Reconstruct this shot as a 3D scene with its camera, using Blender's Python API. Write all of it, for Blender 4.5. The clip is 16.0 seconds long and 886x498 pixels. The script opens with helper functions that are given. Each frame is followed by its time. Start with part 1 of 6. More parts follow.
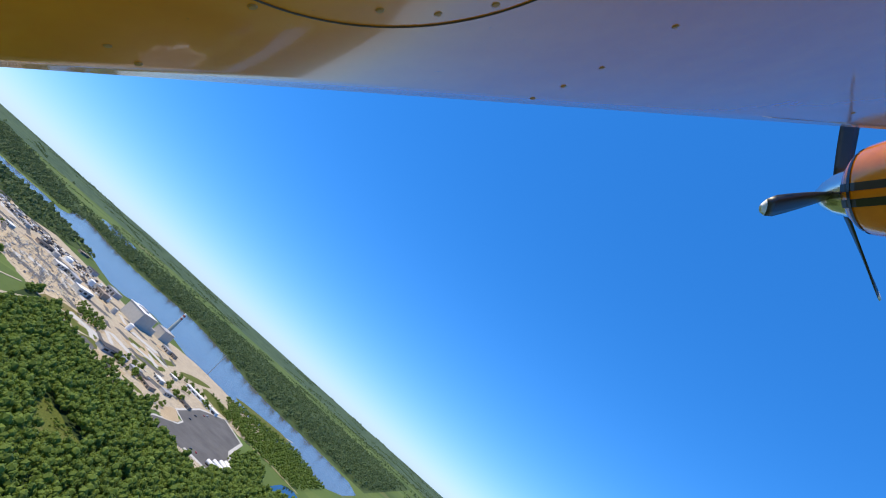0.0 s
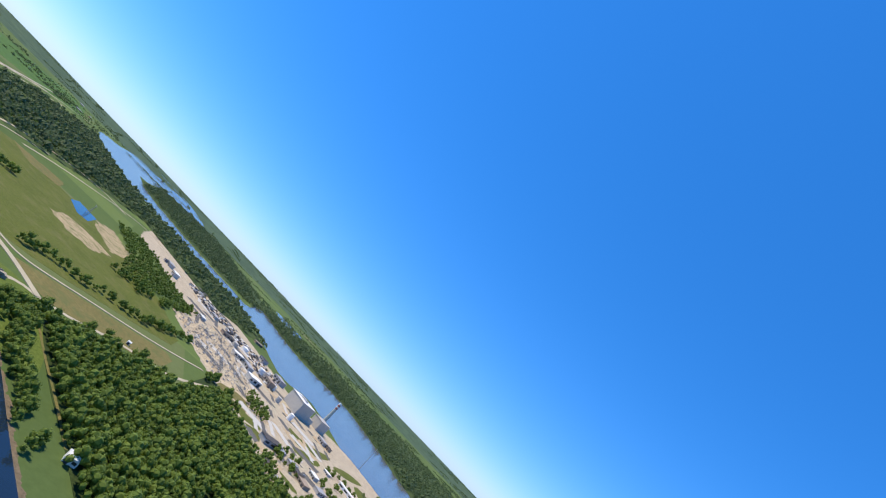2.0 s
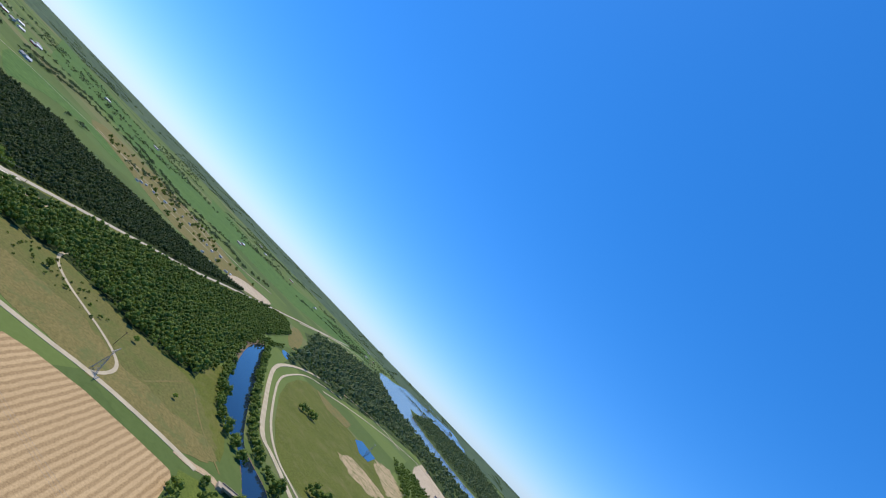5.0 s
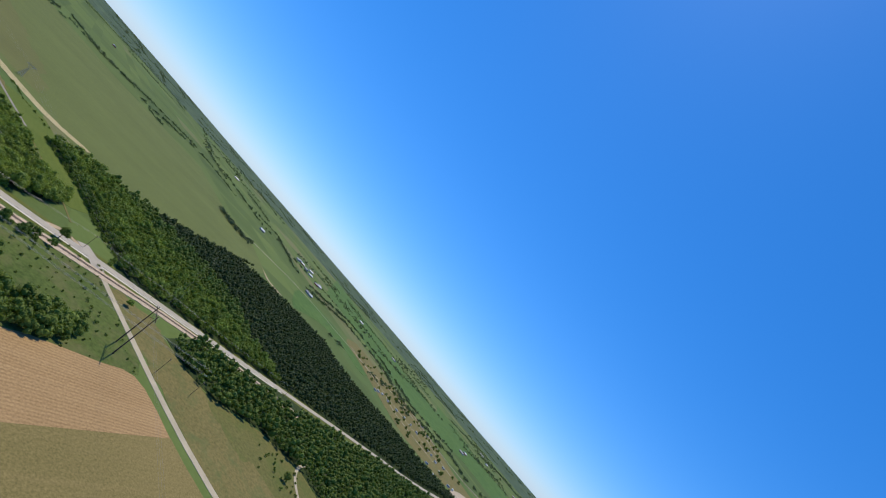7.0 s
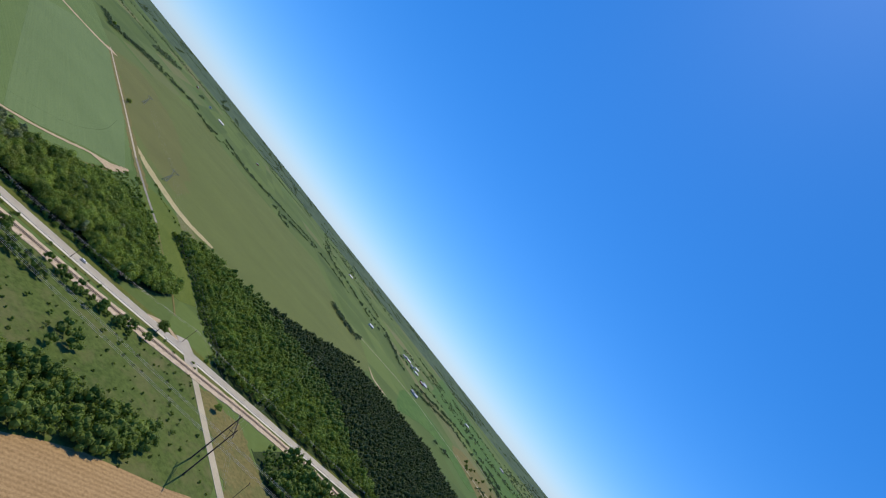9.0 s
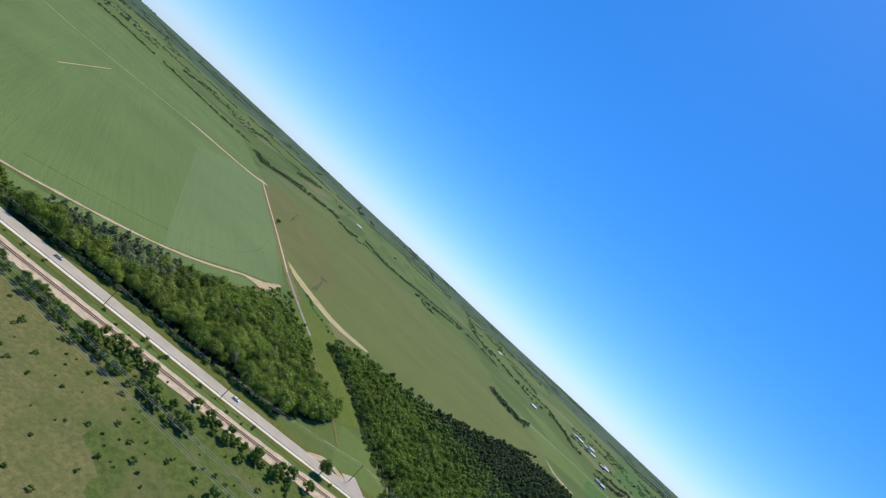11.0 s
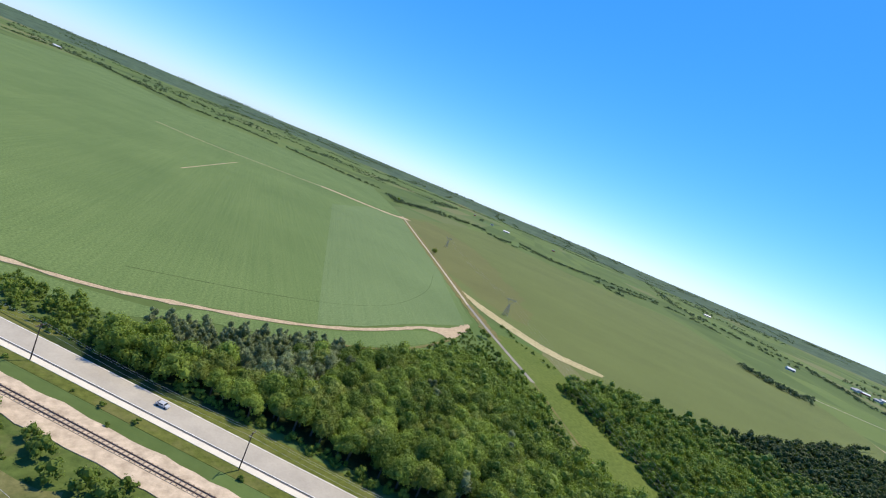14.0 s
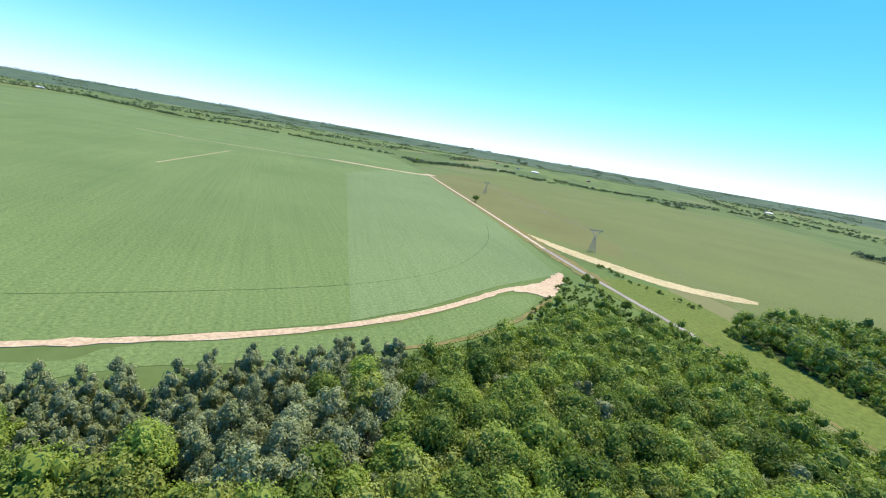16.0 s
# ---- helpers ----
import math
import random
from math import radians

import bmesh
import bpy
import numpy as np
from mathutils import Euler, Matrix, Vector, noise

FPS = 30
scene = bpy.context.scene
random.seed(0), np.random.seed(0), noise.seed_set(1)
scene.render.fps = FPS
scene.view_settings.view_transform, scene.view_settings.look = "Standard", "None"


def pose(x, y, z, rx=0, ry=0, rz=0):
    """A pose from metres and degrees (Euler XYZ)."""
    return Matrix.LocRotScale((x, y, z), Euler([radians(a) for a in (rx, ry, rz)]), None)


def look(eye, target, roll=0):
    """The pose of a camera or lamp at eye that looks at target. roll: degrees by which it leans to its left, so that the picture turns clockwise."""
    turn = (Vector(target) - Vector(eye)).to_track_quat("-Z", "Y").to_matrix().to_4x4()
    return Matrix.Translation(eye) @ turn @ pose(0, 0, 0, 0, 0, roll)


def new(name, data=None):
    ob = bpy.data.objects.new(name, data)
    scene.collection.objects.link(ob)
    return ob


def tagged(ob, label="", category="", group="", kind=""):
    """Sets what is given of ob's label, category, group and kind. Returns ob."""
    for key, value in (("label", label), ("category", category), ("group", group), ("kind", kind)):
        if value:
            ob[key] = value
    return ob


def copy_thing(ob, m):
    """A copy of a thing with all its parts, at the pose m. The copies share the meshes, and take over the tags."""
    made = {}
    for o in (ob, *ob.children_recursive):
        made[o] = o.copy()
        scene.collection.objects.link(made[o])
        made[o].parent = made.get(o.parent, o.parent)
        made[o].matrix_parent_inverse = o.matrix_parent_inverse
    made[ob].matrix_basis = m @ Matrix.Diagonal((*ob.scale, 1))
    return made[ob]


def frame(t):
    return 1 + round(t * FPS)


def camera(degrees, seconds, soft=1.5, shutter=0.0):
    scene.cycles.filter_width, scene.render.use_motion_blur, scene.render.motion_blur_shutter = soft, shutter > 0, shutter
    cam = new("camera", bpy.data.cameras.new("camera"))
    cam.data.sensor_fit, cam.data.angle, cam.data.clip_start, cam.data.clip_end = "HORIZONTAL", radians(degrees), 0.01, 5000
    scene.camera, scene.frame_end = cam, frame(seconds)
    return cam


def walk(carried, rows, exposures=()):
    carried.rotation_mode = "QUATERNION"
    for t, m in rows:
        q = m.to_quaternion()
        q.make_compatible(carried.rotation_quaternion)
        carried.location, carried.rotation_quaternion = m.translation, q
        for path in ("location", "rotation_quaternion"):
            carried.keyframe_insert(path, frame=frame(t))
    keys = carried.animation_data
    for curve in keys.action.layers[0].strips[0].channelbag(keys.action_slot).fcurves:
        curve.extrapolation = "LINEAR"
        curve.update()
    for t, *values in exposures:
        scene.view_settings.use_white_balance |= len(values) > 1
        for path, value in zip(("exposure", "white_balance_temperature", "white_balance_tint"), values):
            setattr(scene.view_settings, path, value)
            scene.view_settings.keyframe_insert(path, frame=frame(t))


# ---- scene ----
cam = camera(85.69, 16.0, soft=1.1)
PATH = [
    (0, look((0.00, 0.00, 88.00), (0.00, 93.51, 123.43), 41.77)),
    (0.5, look((-3.55, 10.10, 88.08), (-11.44, 103.85, 121.96), 43.73)),
    (1, look((-6.58, 20.02, 88.24), (-22.86, 113.28, 120.45), 45.17)),
    (1.5, look((-10.22, 29.62, 88.46), (-35.01, 121.58, 118.92), 46.14)),
    (2, look((-14.80, 38.58, 88.49), (-47.70, 128.53, 117.24), 46.19)),
    (2.5, look((-20.09, 47.04, 88.43), (-60.87, 134.09, 115.98), 45.86)),
    (3, look((-25.76, 54.93, 88.22), (-74.63, 137.96, 115.00), 45.92)),
    (3.5, look((-32.85, 61.92, 88.34), (-89.56, 140.07, 114.36), 45.97)),
    (4, look((-41.06, 68.67, 87.88), (-105.13, 141.22, 113.01), 45.79)),
    (4.5, look((-49.47, 74.20, 87.58), (-120.53, 140.23, 111.87), 45.58)),
    (5, look((-58.23, 78.26, 87.06), (-140.86, 129.72, 109.94), 46.19)),
    (5.2, look((-61.87, 79.62, 86.96), (-149.89, 121.77, 108.77), 46.58)),
    (6.25, look((-78.84, 85.16, 86.95), (-176.20, 95.39, 106.24), 48.10)),
    (7.3, look((-97.65, 85.18, 87.36), (-195.66, 76.20, 105.06), 49.39)),
    (7.5, look((-101.90, 84.39, 87.46), (-199.79, 73.78, 104.93), 49.50)),
    (8, look((-112.88, 82.52, 87.29), (-209.99, 65.66, 104.18), 50.02)),
    (8.5, look((-123.85, 79.05, 87.03), (-219.41, 54.22, 102.90), 50.83)),
    (9, look((-135.02, 74.13, 86.36), (-228.07, 40.40, 100.65), 51.42)),
    (9.5, look((-145.90, 67.61, 85.46), (-235.67, 25.19, 97.43), 51.43)),
    (9.7, look((-150.05, 64.70, 85.02), (-238.35, 19.06, 95.97), 50.95)),
    (11.8, look((-186.51, 22.12, 77.00), (-260.55, -45.09, 76.55), 38.18)),
    (12, look((-189.85, 17.92, 76.15), (-262.42, -50.86, 74.57), 37.25)),
    (12.5, look((-198.17, 6.58, 73.18), (-266.96, -65.88, 69.01), 34.79)),
    (13, look((-206.23, -5.43, 69.80), (-271.68, -80.73, 63.00), 31.71)),
    (13.5, look((-213.94, -18.25, 65.95), (-276.85, -95.42, 56.56), 27.62)),
    (14, look((-221.60, -31.93, 61.89), (-283.13, -109.85, 49.89), 22.80)),
    (14.5, look((-229.25, -46.58, 57.02), (-290.03, -124.68, 42.64), 18.31)),
    (15, look((-238.02, -61.33, 52.08), (-297.80, -139.65, 34.99), 14.77)),
    (15.5, look((-246.20, -76.64, 46.09), (-305.20, -155.00, 26.65), 11.79)),
    (16, look((-255.57, -91.83, 39.61), (-313.10, -170.86, 18.51), 9.92)),
]
walk(cam, PATH, exposures=[(0, 0.15), (5, -0.05), (8, -0.3), (10, -0.25), (11.8, 0.05), (13, 0.1), (14.3, 0.25), (15.2, 0.55), (16, 0.7)])

# ---- world, sun ----
SUN_AZ = math.atan2(-0.25, -0.97)      # the way to the sun, seen from above
SUN_EL = radians(61)
world = bpy.data.worlds.new("world")
scene.world = world
world.use_nodes = True
wn = world.node_tree
sky = wn.nodes.new("ShaderNodeTexSky")
sky.sky_type, sky.sun_disc = "NISHITA", False
sky.sun_elevation, sky.sun_rotation = SUN_EL, math.pi / 2 - SUN_AZ
sky.altitude, sky.air_density, sky.dust_density, sky.ozone_density = 100, 0.95, 0.12, 4.0
tint = wn.nodes.new("ShaderNodeMix")
tint.data_type, tint.blend_type = "RGBA", "MULTIPLY"
tint.inputs[0].default_value, tint.inputs[7].default_value = 1.0, (0.8, 0.95, 1.2, 1)
vivid = wn.nodes.new("ShaderNodeHueSaturation")
vivid.inputs["Saturation"].default_value, vivid.inputs["Hue"].default_value = 1.2, 0.5
wn.links.new(sky.outputs[0], tint.inputs[6])
wn.links.new(tint.outputs[2], vivid.inputs["Color"])
clear_air = wn.nodes.new("ShaderNodeMix")
clear_air.data_type = "RGBA"
clear_air.inputs[0].default_value, clear_air.inputs[7].default_value = 0.31, (0.38, 2.1, 6.5, 1)
wn.links.new(vivid.outputs[0], clear_air.inputs[6])
wn.links.new(clear_air.outputs[2], wn.nodes["Background"].inputs[0])
wn.nodes["Background"].inputs[1].default_value = 0.155
sun = new("sun", bpy.data.lights.new("sun", "SUN"))
sun.data.energy, sun.data.angle, sun.data.color = 4.7, radians(0.53), (1.0, 0.87, 0.645)
sun.matrix_world = look((0, 0, 300), (-300 * math.cos(SUN_AZ) * math.cos(SUN_EL), -300 * math.sin(SUN_AZ) * math.cos(SUN_EL), 300 - 300 * math.sin(SUN_EL)))

# ---- materials ----
def material(name, rough=0.9, metal=0.0):
    m = bpy.data.materials.new(name)
    m.use_nodes = True
    b = m.node_tree.nodes["Principled BSDF"]
    b.inputs["Roughness"].default_value, b.inputs["Metallic"].default_value = rough, metal
    if rough > 0.84:
        b.inputs["Specular IOR Level"].default_value = 0.08
    return m, m.node_tree, b


def node(nt, kind, **sets):
    n = nt.nodes.new(kind)
    for k, v in sets.items():
        if k in n.inputs:
            n.inputs[k].default_value = v
        elif k == "data_type":
            n.data_type = v
        elif k == "blend_type":
            n.blend_type = v
        elif k == "offset":
            n.offset = v
    return n


def noise_at(nt, scale, detail=4, rough=0.6, turn=0.0, stretch=(1, 1, 1), distort=0.0):
    """World-size noise: scale is in features per metre."""
    co = nt.nodes.new("ShaderNodeNewGeometry")
    aim = node(nt, "ShaderNodeMapping")
    aim.inputs["Rotation"].default_value = (0, 0, -turn)
    nt.links.new(co.outputs["Position"], aim.inputs["Vector"])
    mp = node(nt, "ShaderNodeMapping")
    mp.inputs["Scale"].default_value = stretch
    nt.links.new(aim.outputs[0], mp.inputs["Vector"])
    t = node(nt, "ShaderNodeTexNoise", Scale=scale, Detail=detail, Roughness=rough, Distortion=distort)
    nt.links.new(mp.outputs[0], t.inputs["Vector"])
    return t.outputs[0]


def ramp(nt, src, *stops):
    r = nt.nodes.new("ShaderNodeValToRGB")
    e = r.color_ramp.elements
    while len(e) < len(stops):
        e.new(0.5)
    for el, (p, c) in zip(e, stops):
        el.position, el.color = p, (*c, 1)
    nt.links.new(src, r.inputs[0])
    return r.outputs[0]


def mix(nt, fac, a, b, how="MIX"):
    m = node(nt, "ShaderNodeMix", data_type="RGBA", blend_type=how)
    for sock, v in ((m.inputs[0], fac), (m.inputs[6], a), (m.inputs[7], b)):
        if isinstance(v, (int, float)):
            sock.default_value = v
        elif isinstance(v, tuple):
            sock.default_value = (*v, 1)
        else:
            nt.links.new(v, sock)
    return m.outputs[2]


def bump(nt, b, src, strength, dist):
    n = node(nt, "ShaderNodeBump", Strength=strength, Distance=dist)
    nt.links.new(src, n.inputs["Height"])
    nt.links.new(n.outputs[0], b.inputs["Normal"])


def ground_mat(name, dark, light, patch=0.02, grain=0.6, dry=None, dry_at=0.55, rough=0.95):
    """Grass, gravel or soil: broad patches, fine tufts, dry spots."""
    m, nt, b = material(name, rough)
    broad = noise_at(nt, patch, 6, 0.68, distort=0.3)
    fine = noise_at(nt, grain, 5, 0.7)
    col = ramp(nt, broad, (0.32, dark), (0.68, light))
    col = mix(nt, 0.55, col, ramp(nt, fine, (0.3, tuple(c * 0.45 for c in dark)), (0.7, tuple(min(1, c * 1.25) for c in light))))
    if dry:
        spot = noise_at(nt, patch * 2.3, 8, 0.72, distort=0.25)
        col = mix(nt, ramp(nt, spot, (dry_at - 0.06, (0, 0, 0)), (dry_at + 0.16, (0.9, 0.9, 0.9))), col, dry)
    nt.links.new(col, b.inputs["Base Color"])
    bump(nt, b, fine, 0.5, 0.25)
    return m


def row_mat(name, a, c, turn, pitch, streak=0.05, blend=0.5, soil=None, band=0.0, strength=0.6):
    """A sown or mown field: rows along one way, long streaks, patches."""
    m, nt, b = material(name, 0.9)
    rows = noise_at(nt, 1 / pitch, 2, 0.5, turn, (0.015, 1, 1))
    long = noise_at(nt, streak, 4, 0.6, turn, (0.08, 1, 1))
    broad = noise_at(nt, 0.012, 5, 0.6)
    tuft = noise_at(nt, 1.3, 4, 0.75)
    col = ramp(nt, rows, (0.35, a), (0.65, c))
    col = mix(nt, blend, col, ramp(nt, long, (0.3, a), (0.7, c)))
    col = mix(nt, 0.35, col, ramp(nt, broad, (0.3, tuple(v * 0.7 for v in a)), (0.7, tuple(v * 1.2 for v in c))))
    col = mix(nt, 0.45, col, ramp(nt, tuft, (0.32, tuple(v * 0.4 for v in a)), (0.68, tuple(v * 1.4 for v in c))))
    if band:
        co = nt.nodes.new("ShaderNodeNewGeometry")
        aim = node(nt, "ShaderNodeMapping")
        aim.inputs["Rotation"].default_value = (0, 0, -turn)
        nt.links.new(co.outputs["Position"], aim.inputs["Vector"])
        wv = node(nt, "ShaderNodeTexWave", Scale=0.314 / band, Distortion=1.6, Detail=4.0)
        wv.bands_direction = "Y"
        wv.inputs["Detail Scale"].default_value = 1.5
        nt.links.new(aim.outputs[0], wv.inputs["Vector"])
        col = mix(nt, strength, col, ramp(nt, wv.outputs["Fac"], (0.2, tuple(v * 0.8 for v in a)), (0.75, tuple(v * 1.15 for v in c))))
    if soil:
        bare = noise_at(nt, 0.05, 6, 0.7, turn, (0.3, 1, 1))
        col = mix(nt, ramp(nt, bare, (0.66, (0, 0, 0)), (0.76, (0.7, 0.7, 0.7))), col, soil)
    nt.links.new(col, b.inputs["Base Color"])
    bump(nt, b, rows, 0.4, 0.2)
    return m


def plain(name, colour, rough=0.6, metal=0.0, wear=0.25, grain=2.0, bumpy=0.02):
    """Paint, metal, concrete: one colour with stains and grain."""
    m, nt, b = material(name, rough, metal)
    n1, n2 = noise_at(nt, grain * 0.2, 4, 0.6), noise_at(nt, grain * 3, 4, 0.7)
    lo, hi = tuple(c * (1 - wear) for c in colour), tuple(min(1, c * (1 + wear * 0.5)) for c in colour)
    col = mix(nt, 0.4, ramp(nt, n1, (0.3, lo), (0.65, hi)), ramp(nt, n2, (0.3, lo), (0.7, hi)))
    nt.links.new(col, b.inputs["Base Color"])
    if bumpy:
        bump(nt, b, n2, 0.3, bumpy)
    return m


def leaf_mat(name, dark, light, per_object=False, gloss=0.65):
    """Leaves: each leaf and each tree a little different, light shining through."""
    m, nt, b = material(name, gloss)
    geo = nt.nodes.new("ShaderNodeNewGeometry")
    col = ramp(nt, geo.outputs["Random Per Island"], (0.0, tuple(c * 0.65 for c in dark)), (0.55, dark), (1.0, light))
    if per_object:
        tree = nt.nodes.new("ShaderNodeObjectInfo").outputs["Random"]
    else:
        tree = noise_at(nt, 0.11, 2, 0.5)
    col = mix(nt, 0.5, col, ramp(nt, tree, (0.25, tuple(c * 0.75 for c in dark)), (0.75, tuple(c * 1.1 for c in light))))
    nt.links.new(col, b.inputs["Base Color"])
    b.inputs["Specular IOR Level"].default_value = 0.2
    tr = nt.nodes.new("ShaderNodeBsdfTranslucent")
    nt.links.new(mix(nt, 1.0, col, (1.0, 1.1, 0.45), "MULTIPLY"), tr.inputs[0])
    sh = node(nt, "ShaderNodeMixShader", Fac=0.35)
    nt.links.new(b.outputs[0], sh.inputs[1])
    nt.links.new(tr.outputs[0], sh.inputs[2])
    nt.links.new(sh.outputs[0], nt.nodes["Material Output"].inputs[0])
    return m


def water_mat(name, colour, rough, ripple):
    m, nt, b = material(name, rough)
    n = noise_at(nt, 0.02, 4, 0.6, 0.8, (0.4, 1, 1))
    col = ramp(nt, n, (0.3, tuple(c * 0.8 for c in colour)), (0.7, tuple(c * 1.15 for c in colour)))
    nt.links.new(col, b.inputs["Base Color"])
    b.inputs["IOR"].default_value = 1.33
    bump(nt, b, noise_at(nt, 0.8, 3, 0.6), ripple, 0.1)
    return m


def patch_mat():
    """Farmland far off: long parcels of several greens, some ripe or bare."""
    m, nt, b = material("farmland", 0.95)
    co = nt.nodes.new("ShaderNodeNewGeometry")
    mp = node(nt, "ShaderNodeMapping")
    mp.inputs["Rotation"].default_value = (0, 0, radians(-43))
    nt.links.new(co.outputs["Position"], mp.inputs["Vector"])
    cols = []
    for w, h, off in ((210, 95, 0.5), (340, 160, 0.35)):
        br = node(nt, "ShaderNodeTexBrick", offset=off, Scale=1.0)
        br.inputs["Color1"].default_value, br.inputs["Color2"].default_value = (0, 0, 0, 1), (1, 1, 1, 1)
        br.inputs["Mortar Size"].default_value, br.inputs["Bias"].default_value = 0.0, 0.0
        br.inputs["Brick Width"].default_value, br.inputs["Row Height"].default_value = w, h
        nt.links.new(mp.outputs[0], br.inputs["Vector"])
        cols.append(br.outputs["Color"])
    pick = mix(nt, 0.5, cols[0], cols[1])
    col = ramp(nt, pick, (0.1, (0.056, 0.092, 0.024)), (0.33, (0.13, 0.18, 0.042)), (0.45, (0.072, 0.11, 0.028)), (0.6, (0.152, 0.2, 0.05)), (0.75, (0.085, 0.145, 0.036)), (0.9, (0.2, 0.185, 0.08)))
    col = mix(nt, 0.22, col, ramp(nt, noise_at(nt, 0.006, 6, 0.7), (0.35, (0.055, 0.095, 0.033)), (0.65, (0.15, 0.19, 0.08))))
    col = mix(nt, 0.22, col, ramp(nt, noise_at(nt, 0.25, 5, 0.7), (0.3, (0.03, 0.055, 0.018)), (0.7, (0.11, 0.16, 0.06))))
    nt.links.new(col, b.inputs["Base Color"])
    return m


ROW = math.atan2(0.68, -0.73)
M_FARM = patch_mat()
M_GRASS = ground_mat("mown_grass", (0.074, 0.1, 0.019), (0.13, 0.145, 0.034), 0.03, 0.8, (0.16, 0.15, 0.06), 0.56)
M_MEADOW = ground_mat("rough_meadow", (0.055, 0.092, 0.022), (0.105, 0.14, 0.036), 0.03, 0.5, (0.14, 0.135, 0.058), 0.54)
M_DRY = ground_mat("dry_meadow", (0.105, 0.122, 0.036), (0.172, 0.164, 0.068), 0.035, 0.7, (0.085, 0.118, 0.032), 0.52)
M_LUSH = ground_mat("lush_grass", (0.078, 0.122, 0.022), (0.136, 0.172, 0.038), 0.04, 0.7)
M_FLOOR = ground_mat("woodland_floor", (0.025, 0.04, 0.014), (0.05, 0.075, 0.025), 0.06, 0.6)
# woodland green tinted bluish: haze over the far hills put into the colour
M_HILLS_HAZED = ground_mat("wooded_hills_hazed", (0.045, 0.082, 0.048), (0.09, 0.132, 0.074), 0.004, 0.02, (0.12, 0.175, 0.07), 0.6)
M_SCRUB = ground_mat("scrub_floor", (0.042, 0.07, 0.024), (0.08, 0.112, 0.04), 0.012, 0.09)
M_OLIVE = ground_mat("olive_grass", (0.1, 0.112, 0.034), (0.165, 0.155, 0.054), 0.02, 0.6, (0.085, 0.12, 0.03), 0.55)
M_FIELD = ground_mat("far_green_crop", (0.055, 0.12, 0.03), (0.1, 0.175, 0.045), 0.01, 0.1)
M_TAN = ground_mat("dry_grass", (0.14, 0.128, 0.044), (0.205, 0.174, 0.068), 0.03, 0.6, (0.1, 0.13, 0.045), 0.55)
M_SAND = ground_mat("sand", (0.37, 0.275, 0.165), (0.52, 0.41, 0.265), 0.05, 1.2)
M_MARGIN = ground_mat("yellow_margin", (0.33, 0.28, 0.13), (0.5, 0.43, 0.24), 0.05, 0.8, (0.16, 0.18, 0.06), 0.6)
M_GRAVEL = ground_mat("pale_gravel", (0.37, 0.3, 0.205), (0.54, 0.455, 0.33), 0.05, 0.7, (0.28, 0.245, 0.195), 0.55)
M_YARD = ground_mat("tan_yard", (0.4, 0.31, 0.19), (0.6, 0.49, 0.33), 0.04, 0.5, (0.26, 0.23, 0.19), 0.55)
M_SANDY = ground_mat("sandy_scar", (0.32, 0.245, 0.14), (0.48, 0.38, 0.23), 0.05, 0.6, (0.115, 0.135, 0.045), 0.5)
M_BALLAST = ground_mat("ballast", (0.46, 0.36, 0.245), (0.56, 0.455, 0.325), 0.06, 0.5, (0.3, 0.25, 0.15), 0.62)
M_MUD = ground_mat("muddy_bank", (0.13, 0.1, 0.06), (0.2, 0.155, 0.1), 0.1, 0.8)
M_STRAW = row_mat("stubble", (0.25, 0.155, 0.068), (0.39, 0.265, 0.13), radians(149), 2.2, 0.12, 0.5, None, 1.5, 0.22)
M_STRAW2 = row_mat("banded_stubble", (0.25, 0.165, 0.08), (0.45, 0.33, 0.18), radians(149.5), 5.0, 0.1, 0.3, None, 2.9, 0.38)
M_HAY = row_mat("mown_hay", (0.15, 0.135, 0.045), (0.24, 0.19, 0.078), radians(149), 2.0, 0.1)
M_CORN = row_mat("green_crop", (0.07, 0.124, 0.038), (0.15, 0.208, 0.07), radians(76), 1.3, 0.045, 0.5)
# same crop with rows turned; their sheen is painted as a paler green
M_CORN_SHEEN = row_mat("green_crop_sheen", (0.105, 0.16, 0.062), (0.155, 0.215, 0.085), radians(68), 1.3, 0.05, 0.3)
M_BEAN = row_mat("brown_green_crop", (0.092, 0.121, 0.036), (0.138, 0.166, 0.05), ROW, 2.5, 0.03, 0.6, (0.2, 0.175, 0.085))
M_BEAN2 = row_mat("browner_crop", (0.107, 0.119, 0.039), (0.149, 0.157, 0.053), ROW, 2.5, 0.03, 0.6, (0.2, 0.175, 0.085))
M_ASPHALT = plain("worn_road", (0.41, 0.372, 0.3), 0.9, 0, 0.2, 0.8)
M_SHOULDER = plain("white_shoulder", (0.65, 0.6, 0.48), 0.9, 0, 0.15, 1.0)
M_PATH = plain("pale_track", (0.44, 0.385, 0.275), 0.95, 0, 0.25, 0.6)
M_GREYROAD = plain("grey_chip_road", (0.27, 0.25, 0.21), 0.95, 0, 0.25, 0.5)
M_LOT = plain("dark_asphalt", (0.13, 0.125, 0.12), 0.9, 0, 0.3, 0.3)
M_LINE = plain("road_paint", (0.75, 0.74, 0.7), 0.7, 0, 0.2)
M_LAGOON = water_mat("still_water", (0.012, 0.025, 0.045), 0.06, 0.12)
M_RIVER = water_mat("river_water", (0.12, 0.115, 0.105), 0.18, 0.5)
# leaf tones spread wider, so sunlit highlights and shaded gaps sit in the colour
M_LEAF = leaf_mat("leaves_green", (0.105, 0.168, 0.022), (0.325, 0.412, 0.07), True)
M_LEAF_LIME = leaf_mat("leaves_lime", (0.185, 0.24, 0.038), (0.34, 0.38, 0.095), True)
M_LEAF_GREY = leaf_mat("leaves_grey", (0.18, 0.22, 0.09), (0.36, 0.4, 0.2), True, 0.5)
